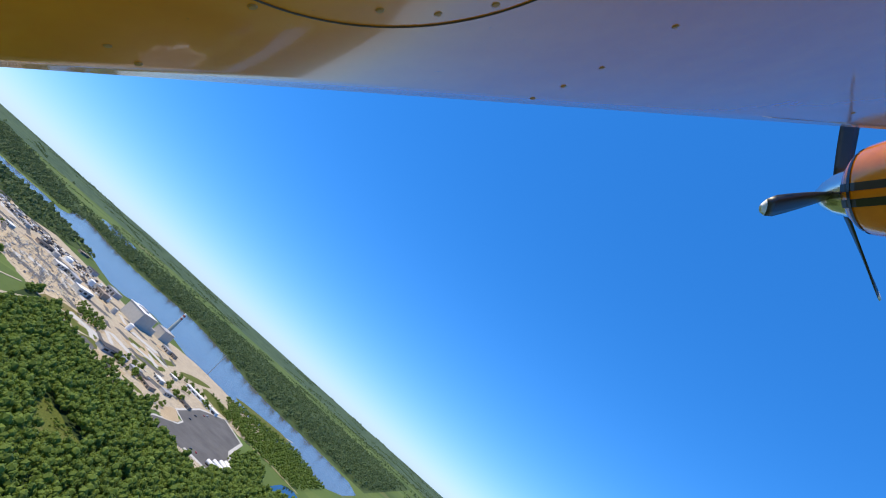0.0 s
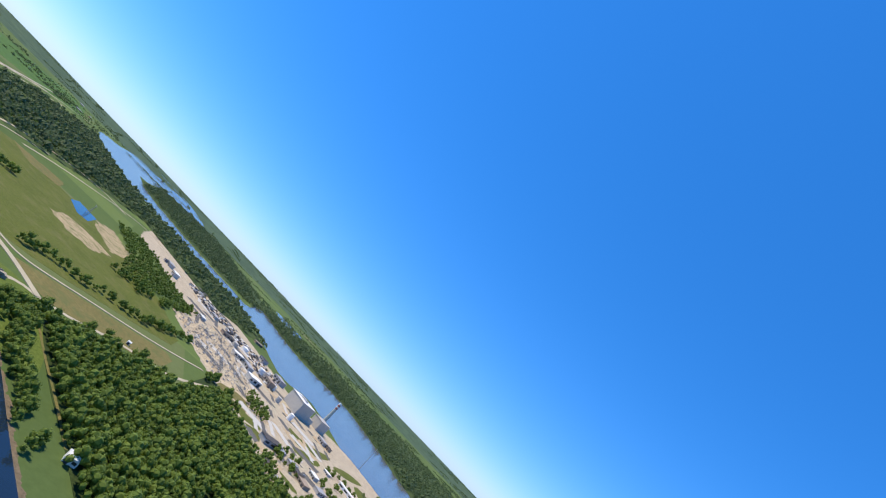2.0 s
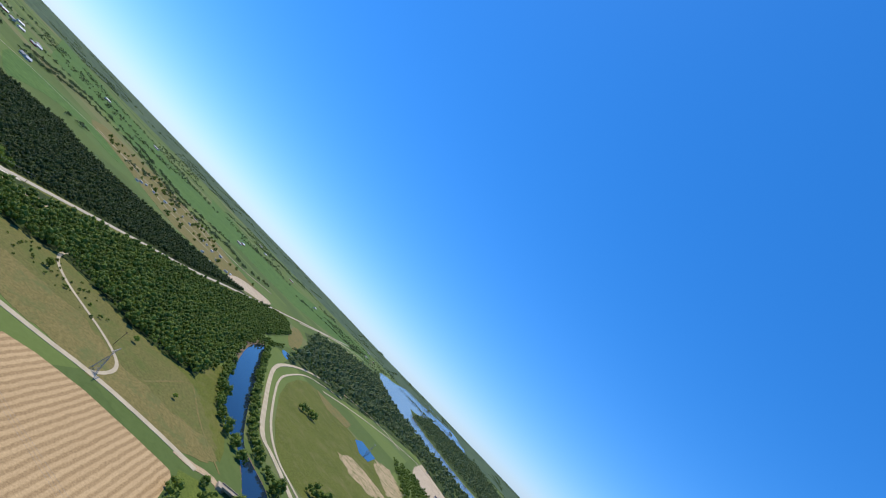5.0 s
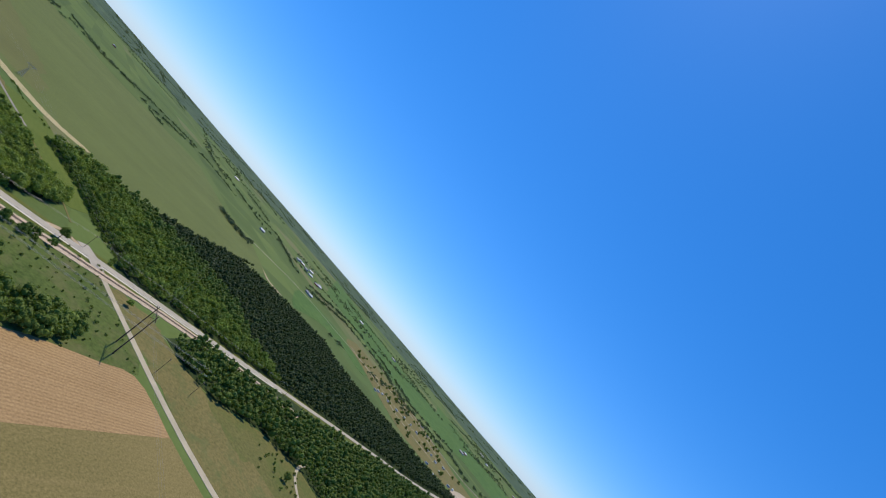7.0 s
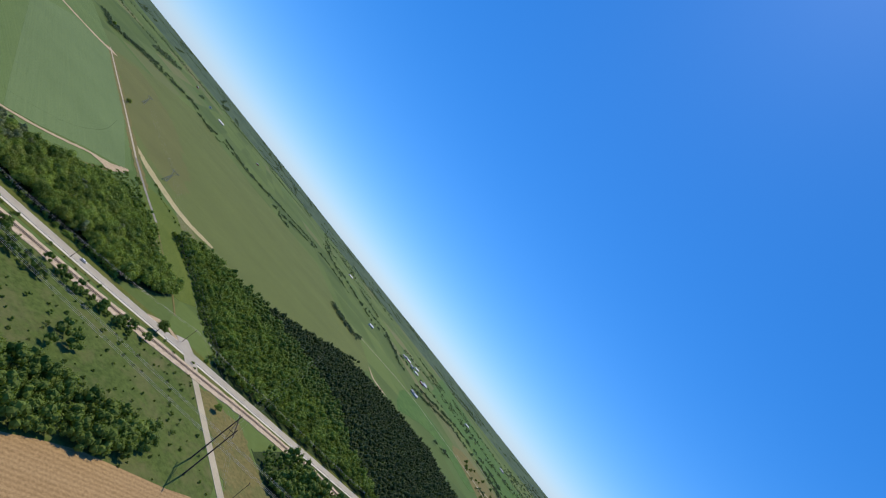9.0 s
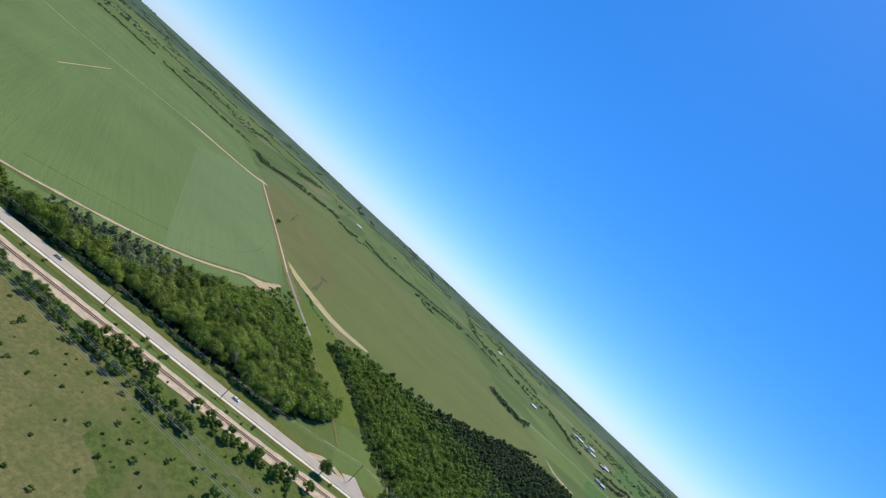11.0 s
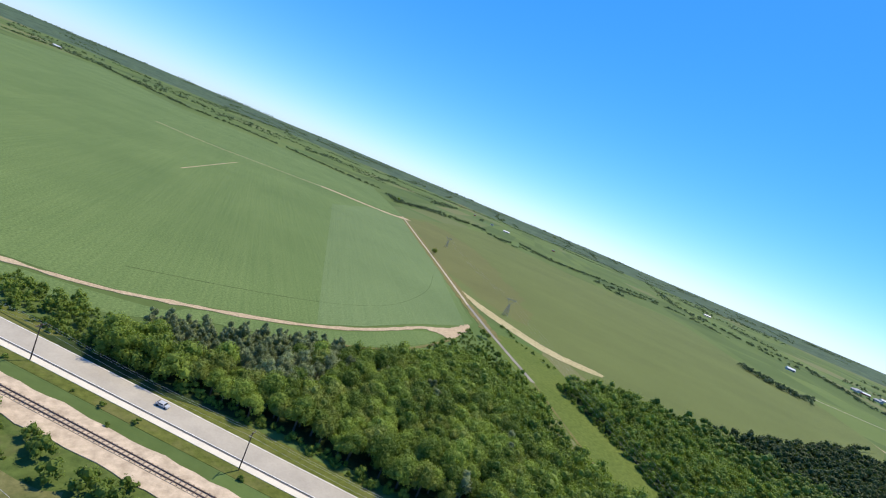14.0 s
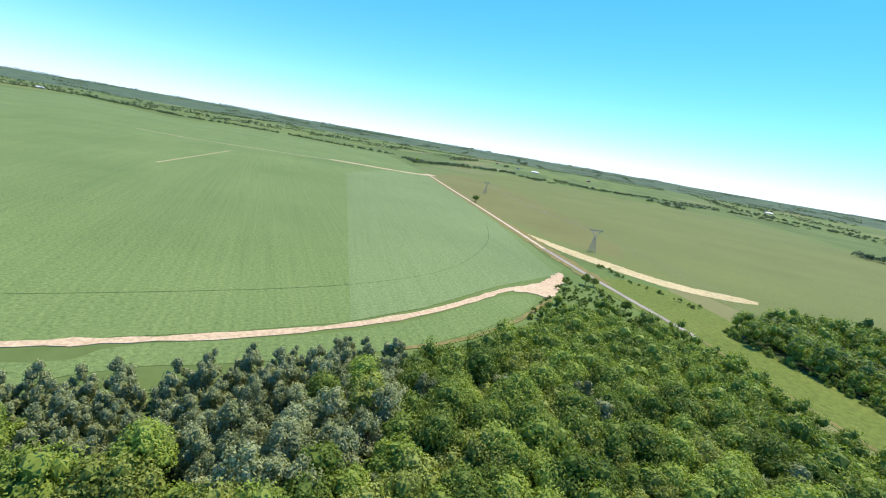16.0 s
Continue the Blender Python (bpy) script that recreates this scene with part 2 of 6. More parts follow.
M_WOODS = leaf_mat("leaves_woods", (0.11, 0.17, 0.025), (0.218, 0.286, 0.053))
# widened like M_LEAF: highlights and shade of the crowns painted into leaf tones
M_NEAR = leaf_mat("leaves_near_wood", (0.108, 0.17, 0.023), (0.33, 0.415, 0.07))
M_PINE = leaf_mat("leaves_dark", (0.05, 0.08, 0.022), (0.082, 0.116, 0.035))
# foliage green, lightened in the colour partly to stand in for distance haze
M_FAR_HAZED = leaf_mat("leaves_far_hazed", (0.068, 0.112, 0.044), (0.12, 0.17, 0.068))
M_BARK = plain("bark", (0.13, 0.105, 0.08), 0.95, 0, 0.4, 3)
M_POLE = plain("creosoted_wood", (0.1, 0.075, 0.055), 0.9, 0, 0.35, 3)
M_STEEL = plain("galvanised_steel", (0.42, 0.43, 0.44), 0.5, 0.7, 0.2)
M_TOWER = plain("weathered_steel", (0.3, 0.3, 0.29), 0.7, 0.2, 0.25)
M_RAIL = plain("rail_steel", (0.16, 0.12, 0.1), 0.5, 0.6, 0.3)
M_TIE = plain("rail_sleeper", (0.24, 0.19, 0.15), 0.95, 0, 0.3)
M_CONC = plain("concrete", (0.5, 0.48, 0.44), 0.9, 0, 0.2)
M_BRIDGE = plain("stained_concrete", (0.36, 0.31, 0.24), 0.9, 0, 0.3)
M_WHITE = plain("white_sheet", (0.78, 0.77, 0.74), 0.6, 0, 0.12)
M_GREY = plain("grey_cladding", (0.33, 0.33, 0.34), 0.7, 0, 0.15)
M_LGREY = plain("light_cladding", (0.43, 0.405, 0.365), 0.7, 0, 0.15)
M_GANTRY = plain("tan_insulator", (0.5, 0.42, 0.3), 0.8, 0, 0.2)
M_DARK = plain("dark_roofing", (0.09, 0.085, 0.085), 0.85, 0, 0.3)
M_RED = plain("faded_red", (0.42, 0.08, 0.05), 0.7, 0, 0.25)
M_BROWN = plain("brown_roof", (0.34, 0.27, 0.21), 0.85, 0, 0.3)
M_GLASS = plain("dark_glass", (0.03, 0.035, 0.04), 0.1, 0, 0.1, 1, 0)
M_TYRE = plain("tyre_rubber", (0.03, 0.03, 0.03), 0.85, 0, 0.2)
M_CAR = [plain("car_silver", (0.55, 0.56, 0.58), 0.3, 0.3, 0.06, 1, 0), plain("car_white", (0.8, 0.8, 0.79), 0.3, 0, 0.05, 1, 0), plain("car_dark", (0.05, 0.055, 0.07), 0.3, 0, 0.1, 1, 0), plain("car_red", (0.4, 0.04, 0.035), 0.3, 0, 0.1, 1, 0)]

# ---- building blocks ----
def obj(name, verts, faces, mat, parent=None, label="", smooth=False):
    me = bpy.data.meshes.new(name)
    me.from_pydata([tuple(v) for v in verts], [], [tuple(f) for f in faces])
    me.materials.append(mat)
    if smooth:
        me.polygons.foreach_set("use_smooth", [True] * len(me.polygons))
    me.update()
    ob = new(name, me)
    ob.parent = parent
    return tagged(ob, label)


def part(name, bm, mat, parent, label=""):
    me = bpy.data.meshes.new(name)
    bm.to_mesh(me)
    bm.free()
    me.materials.append(mat)
    ob = new(name, me)
    ob.parent = parent
    return tagged(ob, label)


def empty(name, m, label, category, group=""):
    e = new(name)
    e.empty_display_size = 0.5
    e.matrix_world = m
    return tagged(e, label, category, group)


def bm_box(x0, x1, y0, y1, z0, z1, bm=None, bevel=0.0):
    bm = bm or bmesh.new()
    r = bmesh.ops.create_cube(bm, size=1, matrix=Matrix.LocRotScale(((x0 + x1) / 2, (y0 + y1) / 2, (z0 + z1) / 2), None, (x1 - x0, y1 - y0, z1 - z0)))
    if bevel:
        es = list({e for v in r["verts"] for e in v.link_edges})
        bmesh.ops.bevel(bm, geom=es, offset=bevel, segments=2, affect="EDGES")
    return bm


def bm_rod(a, b, r0, r1=None, n=8, bm=None):
    bm = bm or bmesh.new()
    a, b = Vector(a), Vector(b)
    d = b - a
    m = Matrix.Translation((a + b) / 2) @ d.to_track_quat("Z", "Y").to_matrix().to_4x4()
    bmesh.ops.create_cone(bm, cap_ends=True, segments=n, radius1=r0, radius2=r0 if r1 is None else r1, depth=d.length, matrix=m)
    return bm


def rise(x, y):
    """The land climbs to low hills far off."""
    r = math.hypot(x + 200, y - 150)
    s = min(1, max(0, (r - 2900) / 1500))
    return 44 * s * s * (3 - 2 * s) * (1 + 0.22 * noise.noise((x * 0.0011, y * 0.0011, 4)))


def smooth_ring(pts, closed=True, rounds=1):
    """Corner cutting, to round a field's or a bank's outline."""
    for _ in range(rounds):
        out = []
        n = len(pts)
        if not closed:
            out.append(pts[0])
        for i in range(n if closed else n - 1):
            (x0, y0), (x1, y1) = pts[i], pts[(i + 1) % n]
            out += [(0.75 * x0 + 0.25 * x1, 0.75 * y0 + 0.25 * y1), (0.25 * x0 + 0.75 * x1, 0.25 * y0 + 0.75 * y1)]
        if not closed:
            out.append(pts[-1])
        pts = out
    return pts


LAYER = [0.0]


def sheet(name, pts, z, mat, label, category="ground", rounds=1, rough_edge=0.0):
    """A flat area of the ground: a thin slab with its outline."""
    LAYER[0] += 0.0007
    z += LAYER[0]
    pts = smooth_ring(pts, True, rounds)
    if rough_edge:
        fine = []
        for i in range(len(pts)):
            (x0, y0), (x1, y1) = pts[i], pts[(i + 1) % len(pts)]
            n = max(1, int(math.hypot(x1 - x0, y1 - y0) / (rough_edge * 0.5)))
            for k in range(n):
                x, y = x0 + (x1 - x0) * k / n, y0 + (y1 - y0) * k / n
                f, g = 0.45 / rough_edge, 1.6 / rough_edge
                fine.append(tuple(v + rough_edge * (noise.noise((x * f, y * f, h)) + 0.45 * noise.noise((x * g, y * g, h))) for v, h in ((x, 1), (y, 9))))
        pts = fine
    bm = bmesh.new()
    top = [bm.verts.new((x, y, z + rise(x, y))) for x, y in pts]
    edges = [bm.edges.new((top[i], top[(i + 1) % len(top)])) for i in range(len(top))]
    bmesh.ops.triangle_fill(bm, use_beauty=True, edges=edges)
    for f in bm.faces:
        if f.normal.z < 0:
            f.normal_flip()
    low = [bm.verts.new((v.co.x, v.co.y, v.co.z - z - 0.3)) for v in top]
    for i in range(len(top)):
        j = (i + 1) % len(top)
        bm.faces.new((top[i], top[j], low[j], low[i]))
    ob = part(name, bm, mat, None)
    return tagged(ob, label, category, kind="structure")


def resample(pts, step):
    out = [pts[0]]
    for a, b in zip(pts, pts[1:]):
        n = max(1, int(math.hypot(b[0] - a[0], b[1] - a[1]) / step))
        out += [(a[0] + (b[0] - a[0]) * k / n, a[1] + (b[1] - a[1]) * k / n) for k in range(1, n + 1)]
    return out


def offset_line(pts, d):
    """The same line moved d metres to its right."""
    out = []
    for i, (x, y) in enumerate(pts):
        x0, y0 = pts[max(0, i - 1)]
        x1, y1 = pts[min(len(pts) - 1, i + 1)]
        n = math.hypot(x1 - x0, y1 - y0) or 1
        out.append((x + d * (y1 - y0) / n, y - d * (x1 - x0) / n))
    return out


def ribbon(name, pts, width, z, mat, label, category="road", rounds=2, wander=0.0, parent=None):
    """A road, track or bank along a line, with a raised edge."""
    pts = resample(smooth_ring(pts, False, rounds), 12 if not wander else 3)
    half = [width / 2 * (1 + wander * noise.noise((x * 0.2, y * 0.2, 3))) for x, y in pts]
    left = [offset_line(pts, -h)[i] for i, h in enumerate(half)] if wander else offset_line(pts, -width / 2)
    right = [offset_line(pts, h)[i] for i, h in enumerate(half)] if wander else offset_line(pts, width / 2)
    verts, faces = [], []
    for (lx, ly), (rx, ry) in zip(left, right):
        verts += [(lx, ly, -0.2 + rise(lx, ly)), (lx, ly, z + rise(lx, ly)), (rx, ry, z + rise(rx, ry)), (rx, ry, -0.2 + rise(rx, ry))]
    for i in range(len(pts) - 1):
        for k in range(3):
            a = 4 * i + k
            faces.append((a, a + 4, a + 5, a + 1))
    ob = obj(name, verts, faces, mat, parent)
    return tagged(ob, label, category, kind="structure") if parent is None else ob


def inside(x, y, poly):
    c = False
    j = len(poly) - 1
    for i in range(len(poly)):
        (xi, yi), (xj, yj) = poly[i], poly[j]
        if (yi > y) != (yj > y) and x < (xj - xi) * (y - yi) / (yj - yi) + xi:
            c = not c
        j = i
    return c


def scatter(poly, step, seed, jitter=0.42, keep=1.0):
    """Places in an outline, on a shaken grid."""
    rnd = random.Random(seed)
    xs, ys = [p[0] for p in poly], [p[1] for p in poly]
    out = []
    row = 0
    y = min(ys)
    while y < max(ys):
        x = min(xs) + (row % 2) * step / 2
        while x < max(xs):
            px, py = x + rnd.uniform(-jitter, jitter) * step, y + rnd.uniform(-jitter, jitter) * step
            if rnd.random() < keep and inside(px, py, poly):
                out.append((px, py))
            x += step
        y += step * 0.87
        row += 1
    return out


def along(pts, step, spread, seed, keep=1.0):
    rnd = random.Random(seed)
    return [(x + rnd.uniform(-spread, spread), y + rnd.uniform(-spread, spread)) for x, y in resample(pts, step) if rnd.random() < keep]


# ---- trees ----
def round_core():
    """The points and faces of a twenty-sided ball."""
    g = (1 + math.sqrt(5)) / 2
    pts = [Vector(p).normalized() for p in ((-1, g, 0), (1, g, 0), (-1, -g, 0), (1, -g, 0), (0, -1, g), (0, 1, g), (0, -1, -g), (0, 1, -g), (g, 0, -1), (g, 0, 1), (-g, 0, -1), (-g, 0, 1))]
    top = [tuple(t) for t in ((0, 11, 5), (0, 5, 1), (0, 1, 7), (0, 7, 10), (0, 10, 11), (1, 5, 9), (5, 11, 4), (11, 10, 2), (10, 7, 6), (7, 1, 8))]
    low = [tuple(t) for t in ((3, 9, 4), (3, 4, 2), (3, 2, 6), (3, 6, 8), (3, 8, 9), (4, 9, 5), (2, 4, 11), (6, 2, 10), (8, 6, 7), (9, 8, 1))]
    return pts, top + low


BALL = round_core()
GEM = ([Vector(p) for p in ((1, 0, 0.1), (0.3, 0.9, 0), (-0.8, 0.55, 0.1), (-0.8, -0.6, 0), (0.3, -0.95, 0.1), (0.35, 0.3, 0.85), (-0.35, -0.25, 0.9))],
       [(0, 1, 5), (1, 2, 5), (2, 6, 5), (2, 3, 6), (3, 4, 6), (4, 0, 5), (4, 5, 6)])


def lobes(rnd, n, height, radius, upright):
    """The clumps of a crown: centres and sizes over a broad dome, or up a slender one."""
    out = []
    if upright < 1.2:
        out.append((Vector((rnd.uniform(-0.15, 0.15) * radius, rnd.uniform(-0.15, 0.15) * radius, height * 0.78)), radius * rnd.uniform(0.4, 0.5), upright))
    turn = rnd.uniform(0, 6.28)
    for i in range(n - len(out)):
        if upright < 1.2:
            a, zf = turn + 2.4 * i + rnd.uniform(-0.4, 0.4), rnd.random() ** 1.3
            reach = radius * rnd.uniform(0.45, 0.72) * math.sqrt(1 - 0.7 * zf * zf)
            z, r = height * (0.42 + 0.34 * zf), radius * rnd.uniform(0.3, 0.46)
        else:
            a, zf = rnd.uniform(0, 6.28), i / max(1, n - 1)
            reach = radius * rnd.random() ** 0.6 * math.sqrt(max(0.03, 1 - (zf * 1.25 - 0.35) ** 2)) * 0.8
            z, r = height * (0.22 + 0.62 * zf), radius * rnd.uniform(0.3, 0.44) * (1.1 - 0.35 * zf)
        out.append((Vector((reach * math.cos(a), reach * math.sin(a), z)), r, upright))
    return out


def crown_arrays(seed, height, radius, n_lobe, n_leaf, leaf, upright=1.0, fill=0.86, body=BALL, spread=(0.78, 1.16)):
    """Clumps of a crown: an uneven rounded body, and leaves all over it."""
    rnd = random.Random(seed)
    verts, faces = [], []
    for c, r, up in lobes(rnd, n_lobe, height, radius, upright):
        k = len(verts)
        spin = Matrix.Rotation(rnd.uniform(0, 6.28), 3, "Z")
        for d in body[0]:
            d = spin @ d
            verts.append(c + Vector((d.x, d.y, d.z * up)) * fill * r * rnd.uniform(0.8, 1.12))
        faces += [(k + p, k + q, k + w) for p, q, w in body[1]]
        for _ in range(n_leaf):
            z, a = rnd.uniform(-0.45, 1.0), rnd.uniform(0, 2 * math.pi)
            q = math.sqrt(max(0, 1 - z * z))
            d = Vector((q * math.cos(a), q * math.sin(a), z))
            p = c + Vector((d.x, d.y, d.z * up)) * r * rnd.uniform(*spread)
            nrm = (d + Vector((rnd.uniform(-0.75, 0.75), rnd.uniform(-0.75, 0.75), rnd.uniform(-0.3, 0.8)))).normalized()
            t = nrm.orthogonal().normalized()
            t.rotate(Matrix.Rotation(rnd.uniform(0, 6.28), 3, nrm))
            w = nrm.cross(t)
            s = leaf * rnd.uniform(0.6, 1.25)
            k = len(verts)
            verts += [p - t * s, p + t * s * 0.8 - w * s * 0.75, p + t * s * 0.8 + w * s * 0.75]
            faces.append((k, k + 1, k + 2))
    return verts, faces


def trunk_bm(seed, height, radius):
    rnd = random.Random(seed)
    bm = bm_rod((0, 0, -0.1), (rnd.uniform(-0.15, 0.15), rnd.uniform(-0.15, 0.15), height * 0.45), height * 0.03, height * 0.018, 7)
    for i in range(5):
        a = i * 1.257 + rnd.uniform(-0.4, 0.4)
        b = (radius * 0.55 * math.cos(a), radius * 0.55 * math.sin(a), height * rnd.uniform(0.55, 0.72))
        bm_rod((0, 0, height * rnd.uniform(0.3, 0.42)), b, height * 0.013, height * 0.005, 5, bm)
    return bm


def tree_kind(seed, height, radius, n_lobe, n_leaf, leaf, mat, label, upright=1.0, name="tree"):
    t = empty(name, Matrix(), label, "tree", "trees of the near wood")
    part("trunk", trunk_bm(seed, height, radius), M_BARK, t)
    v, f = crown_arrays(seed, height, radius, n_lobe, n_leaf, leaf, upright, 0.62, BALL, (0.8, 1.12) if upright < 1.2 else (0.66, 1.3))
    obj("crown", v, f, mat, t)
    return t


def grove(name, places, kinds, mat, label, size=(0.8, 1.2), seed=1, category="trees", low=0.2):
    """Many trees or bushes as one mesh."""
    rnd = random.Random(seed)
    vs, fs, base = [], [], 0
    arrays = [(np.array([tuple(p) for p in v]), f) for v, f in kinds]
    for x, y in places:
        v, f = rnd.choice(arrays)
        s, a = rnd.uniform(*size), rnd.uniform(0, 6.283)
        ca, sa = math.cos(a) * s, math.sin(a) * s
        w = np.empty_like(v)
        w[:, 0], w[:, 1], w[:, 2] = v[:, 0] * ca - v[:, 1] * sa + x, v[:, 0] * sa + v[:, 1] * ca + y, (v[:, 2] - low * v[:, 2].max()) * s * rnd.uniform(1.02, 1.25) + rise(x, y)
        vs.append(w)
        fs += [tuple(i + base for i in q) for q in f]
        base += len(v)
    me = bpy.data.meshes.new(name)
    me.from_pydata(np.concatenate(vs).tolist(), [], fs)
    me.materials.append(mat)
    me.update()
    return tagged(new(name, me), label, category, kind="stuff")


# ---- the land ----
def land():
    """One sheet from under the camera to the horizon, finer near the middle."""
    radii = [0, 200, 500, 900, 1400, 2000, 2600, 2900, 3100, 3300, 3500, 3700, 3900, 4100, 4300, 4500, 4900, 5600]
    n = 96
    verts, faces = [(-200, 150, 0)], []
    for r in radii[1:]:
        for k in range(n):
            x, y = -200 + r * math.cos(2 * math.pi * k / n), 150 + r * math.sin(2 * math.pi * k / n)
            verts.append((x, y, rise(x, y)))
    for k in range(n):
        faces.append((0, 1 + k, 1 + (k + 1) % n))
    for i in range(len(radii) - 2):
        for k in range(n):
            a, b = 1 + i * n + k, 1 + i * n + (k + 1) % n
            faces.append((a, a + n, b + n, b))
    ob = obj("ground", verts, faces, M_FARM, smooth=True)
    ob.data.materials.append(M_HILLS_HAZED)
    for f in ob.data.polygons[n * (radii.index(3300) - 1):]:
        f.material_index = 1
    return tagged(ob, "green farmland of many parcels reaching the horizon", "ground", kind="structure")


land()

# water
RIVER_W = [(-1719, 1339), (-1270, 1080), (-1078, 1009), (-974, 995), (-871, 988), (-809, 1003), (-725, 1019), (-631, 1017), (-565, 1000), (-486, 943), (-387, 822), (-298, 739), (-279, 826), (-218, 784), (-138.3, 697.7), (-78.6, 675.7), (-13.3, 684.9), (54.8, 675.8), (102.1, 663.9)]
RIVER_E = [(170, 871), (70, 948), (-13, 959), (-89, 1001), (-198, 1145), (-332, 1277), (-414, 1275), (-478, 1215), (-604, 1284), (-764, 1426), (-784, 1373), (-642, 1111), (-720, 1135), (-811, 1120), (-928, 1127), (-1031, 1154), (-1153, 1178), (-1367, 1300), (-1952, 1776), (-2012, 1706), (-2082, 1622)]
sheet("river", RIVER_W + RIVER_E, 0.06, M_RIVER, "broad grey-blue river between wooded banks", "water")
sheet("river", [(-2010, 1556), (-2337, 1981), (-3546, 3208), (-2818, 2774), (-2821, 3041), (-2231, 2726), (-1798, 2143), (-1793, 1966), (-1876, 1866), (-1500, 1415), (-1814, 1572)], 0.07, M_RIVER, "back channel of the river behind a wooded island", "water")
sheet("slough", [(-1131, 2106), (-1085, 2220), (-923, 2135), (-804, 1811), (-883, 1780)], 0.06, M_RIVER, "narrow pale slough in the flood plain", "water")
LAGOON = [(-490.9, 276.9), (-535.8, 302.5), (-567.7, 329.8), (-477.3, 292.9), (-397.5, 262.0), (-324.6, 236.0), (-293.2, 227.9), (-275.8, 234.0), (-262.2, 238.1), (-238.4, 233.2), (-209.1, 222.7), (-181.7, 211.8), (-158.2, 203.7), (-119.0, 188.1), (-62, 168), (-66, 142), (-125.3, 168.0), (-153.0, 180.6), (-171.6, 190.3), (-199.5, 202.2), (-230.9, 213.7), (-255.7, 218.8), (-272.5, 222.0), (-294.8, 223.4), (-300.8, 217.8), (-323.1, 216.3), (-363.1, 227.2), (-425.4, 250.7)]
sheet("muddy_bank", [(x + 0.05 * (x + 235), y) for x, y in LAGOON], 0.04, M_MUD, "brown muddy rim round the lagoon", "bank", 2, 1.5)
sheet("lagoon", LAGOON, 0.08, M_LAGOON, "dark blue still lagoon crossed by a bridge", "water", 2)
sheet("pond", [(-480, 438), (-496, 461), (-470, 469), (-438.4, 434.9), (-444.0, 423.6)], 0.1, M_LAGOON, "small blue pond beside bare sand", "water", 0)
sheet("pond", [(-608, 364), (-617, 376), (-612, 384), (-578, 368), (-579, 357)], 0.1, M_LAGOON, "small blue pond at the edge of woods", "water")
sheet("pond", [(16.9, 424.7), (25.3, 470.1), (35.5, 509.6), (51.3, 516.7), (57.2, 478.0), (25.3, 390.9)], 0.1, M_LAGOON, "dark pond among trees near the river", "water")

sheet("flood_plain", [(-1044, 1720), (-909, 1839), (-834, 2321), (-462, 2476), (-21, 2336), (603, 2301), (182, 926), (72, 947), (-11, 944), (-86, 984), (-192, 1124), (-328, 1264), (-404, 1248), (-596, 1271), (-778, 1370)], 0.05, M_SCRUB, "scrubby dark green flood plain across the river", "ground", 0)
# fields and open ground
CROP = [(-224.0, -186.7), (-212.6, -193.2), (-188.2, -204.4), (102, -1135), (-43, -1427), (-206, -1711), (-355, -1206), (-546, -1187), (-724, -985), (-594, -622), (-506, -429), (-461.5, -324.0), (-409.8, -227.2), (-404.1, -213.0), (-389.3, -204.3), (-354.4, -196.2), (-319.5, -183.3), (-295.5, -178.5), (-273.6, -178.3), (-256.6, -179.7), (-251.0, -177.6)]
sheet("crop_field", CROP, 0.05, M_CORN, "large level field of green row crop", "field", 0)
# lighter sector of the field: row sheen held in the colour
sheet("crop_field", [(-432, -501), (-523, -589), (-570, -582), (-471.5, -352.6), (-395.1, -210.9), (-392.2, -206.2), (-354.9, -196.7), (-319.7, -183.6), (-298.4, -178.9), (-319.8, -231.3)], 0.09, M_CORN_SHEEN, "part of the green row crop field with its row sheen painted paler", "field", 0)
sheet("crop_strip", [(-190.2, -196.4), (-213.5, -187.2), (-224.4, -182.1), (-237.0, -176.4), (-250.5, -171.7), (-256.6, -176.7), (-272.9, -174.8), (-293.6, -173.7), (-315.5, -176.8), (-348.2, -188.8), (-365.0, -188.9), (-350.4, -177.0), (-328.0, -169.2), (-309.2, -164.3), (-289.7, -164.1), (-271.4, -166.1), (-256.6, -169.2), (-237.1, -164.5), (-225.2, -170.7), (-214.9, -176.4), (-192.3, -188.5)], 0.05, M_CORN, "narrow strip of green crop beside the wood", "field", 1)
sheet("bean_field", [(-600, -622), (-799, -767), (-965, -848), (-988, -618), (-1120, -442), (-939, -264), (-908, -172), (-793.3, -90.8), (-591.7, -63.8), (-538.0, -95.2), (-474.7, -128.8), (-439.4, -154.1), (-446.8, -179.5), (-446.1, -211.1), (-432.4, -234.3), (-445.4, -290.0), (-480.8, -370.0)], 0.04, M_BEAN, "wide brown-green field with faint wheel tracks", "field", 0)
sheet("bean_field", [(-474, -350), (-484, -374), (-540, -490), (-600, -618), (-690, -672), (-640, -480), (-560, -340), (-490, -240), (-452, -222), (-452, -262)], 0.045, M_BEAN2, "browner corner of the wide field", "field", 1, 14.0)
sheet("field_margin", [(-445.5, -282.7), (-443.0, -256.3), (-443.7, -223.7), (-446.8, -190.8), (-470.6, -168.1), (-459.7, -164.3), (-437.1, -182.7), (-431.7, -212.1), (-431.1, -244.4)], 0.1, M_MARGIN, "yellow sandy margin of the brown-green field", "field edge", 1, 1.0)
sheet("power_corridor", [(-400.0, -202.1), (-420.8, -201.7), (-433.0, -185.4), (-425.8, -166.6), (-401.3, -117.0), (-381.9, -75.2), (-350.4, -74.4), (-361.8, -93.5), (-375.3, -126.5), (-389.8, -166.0)], 0.06, M_LUSH, "bright green mown strip under the power lines", "grass", 1)
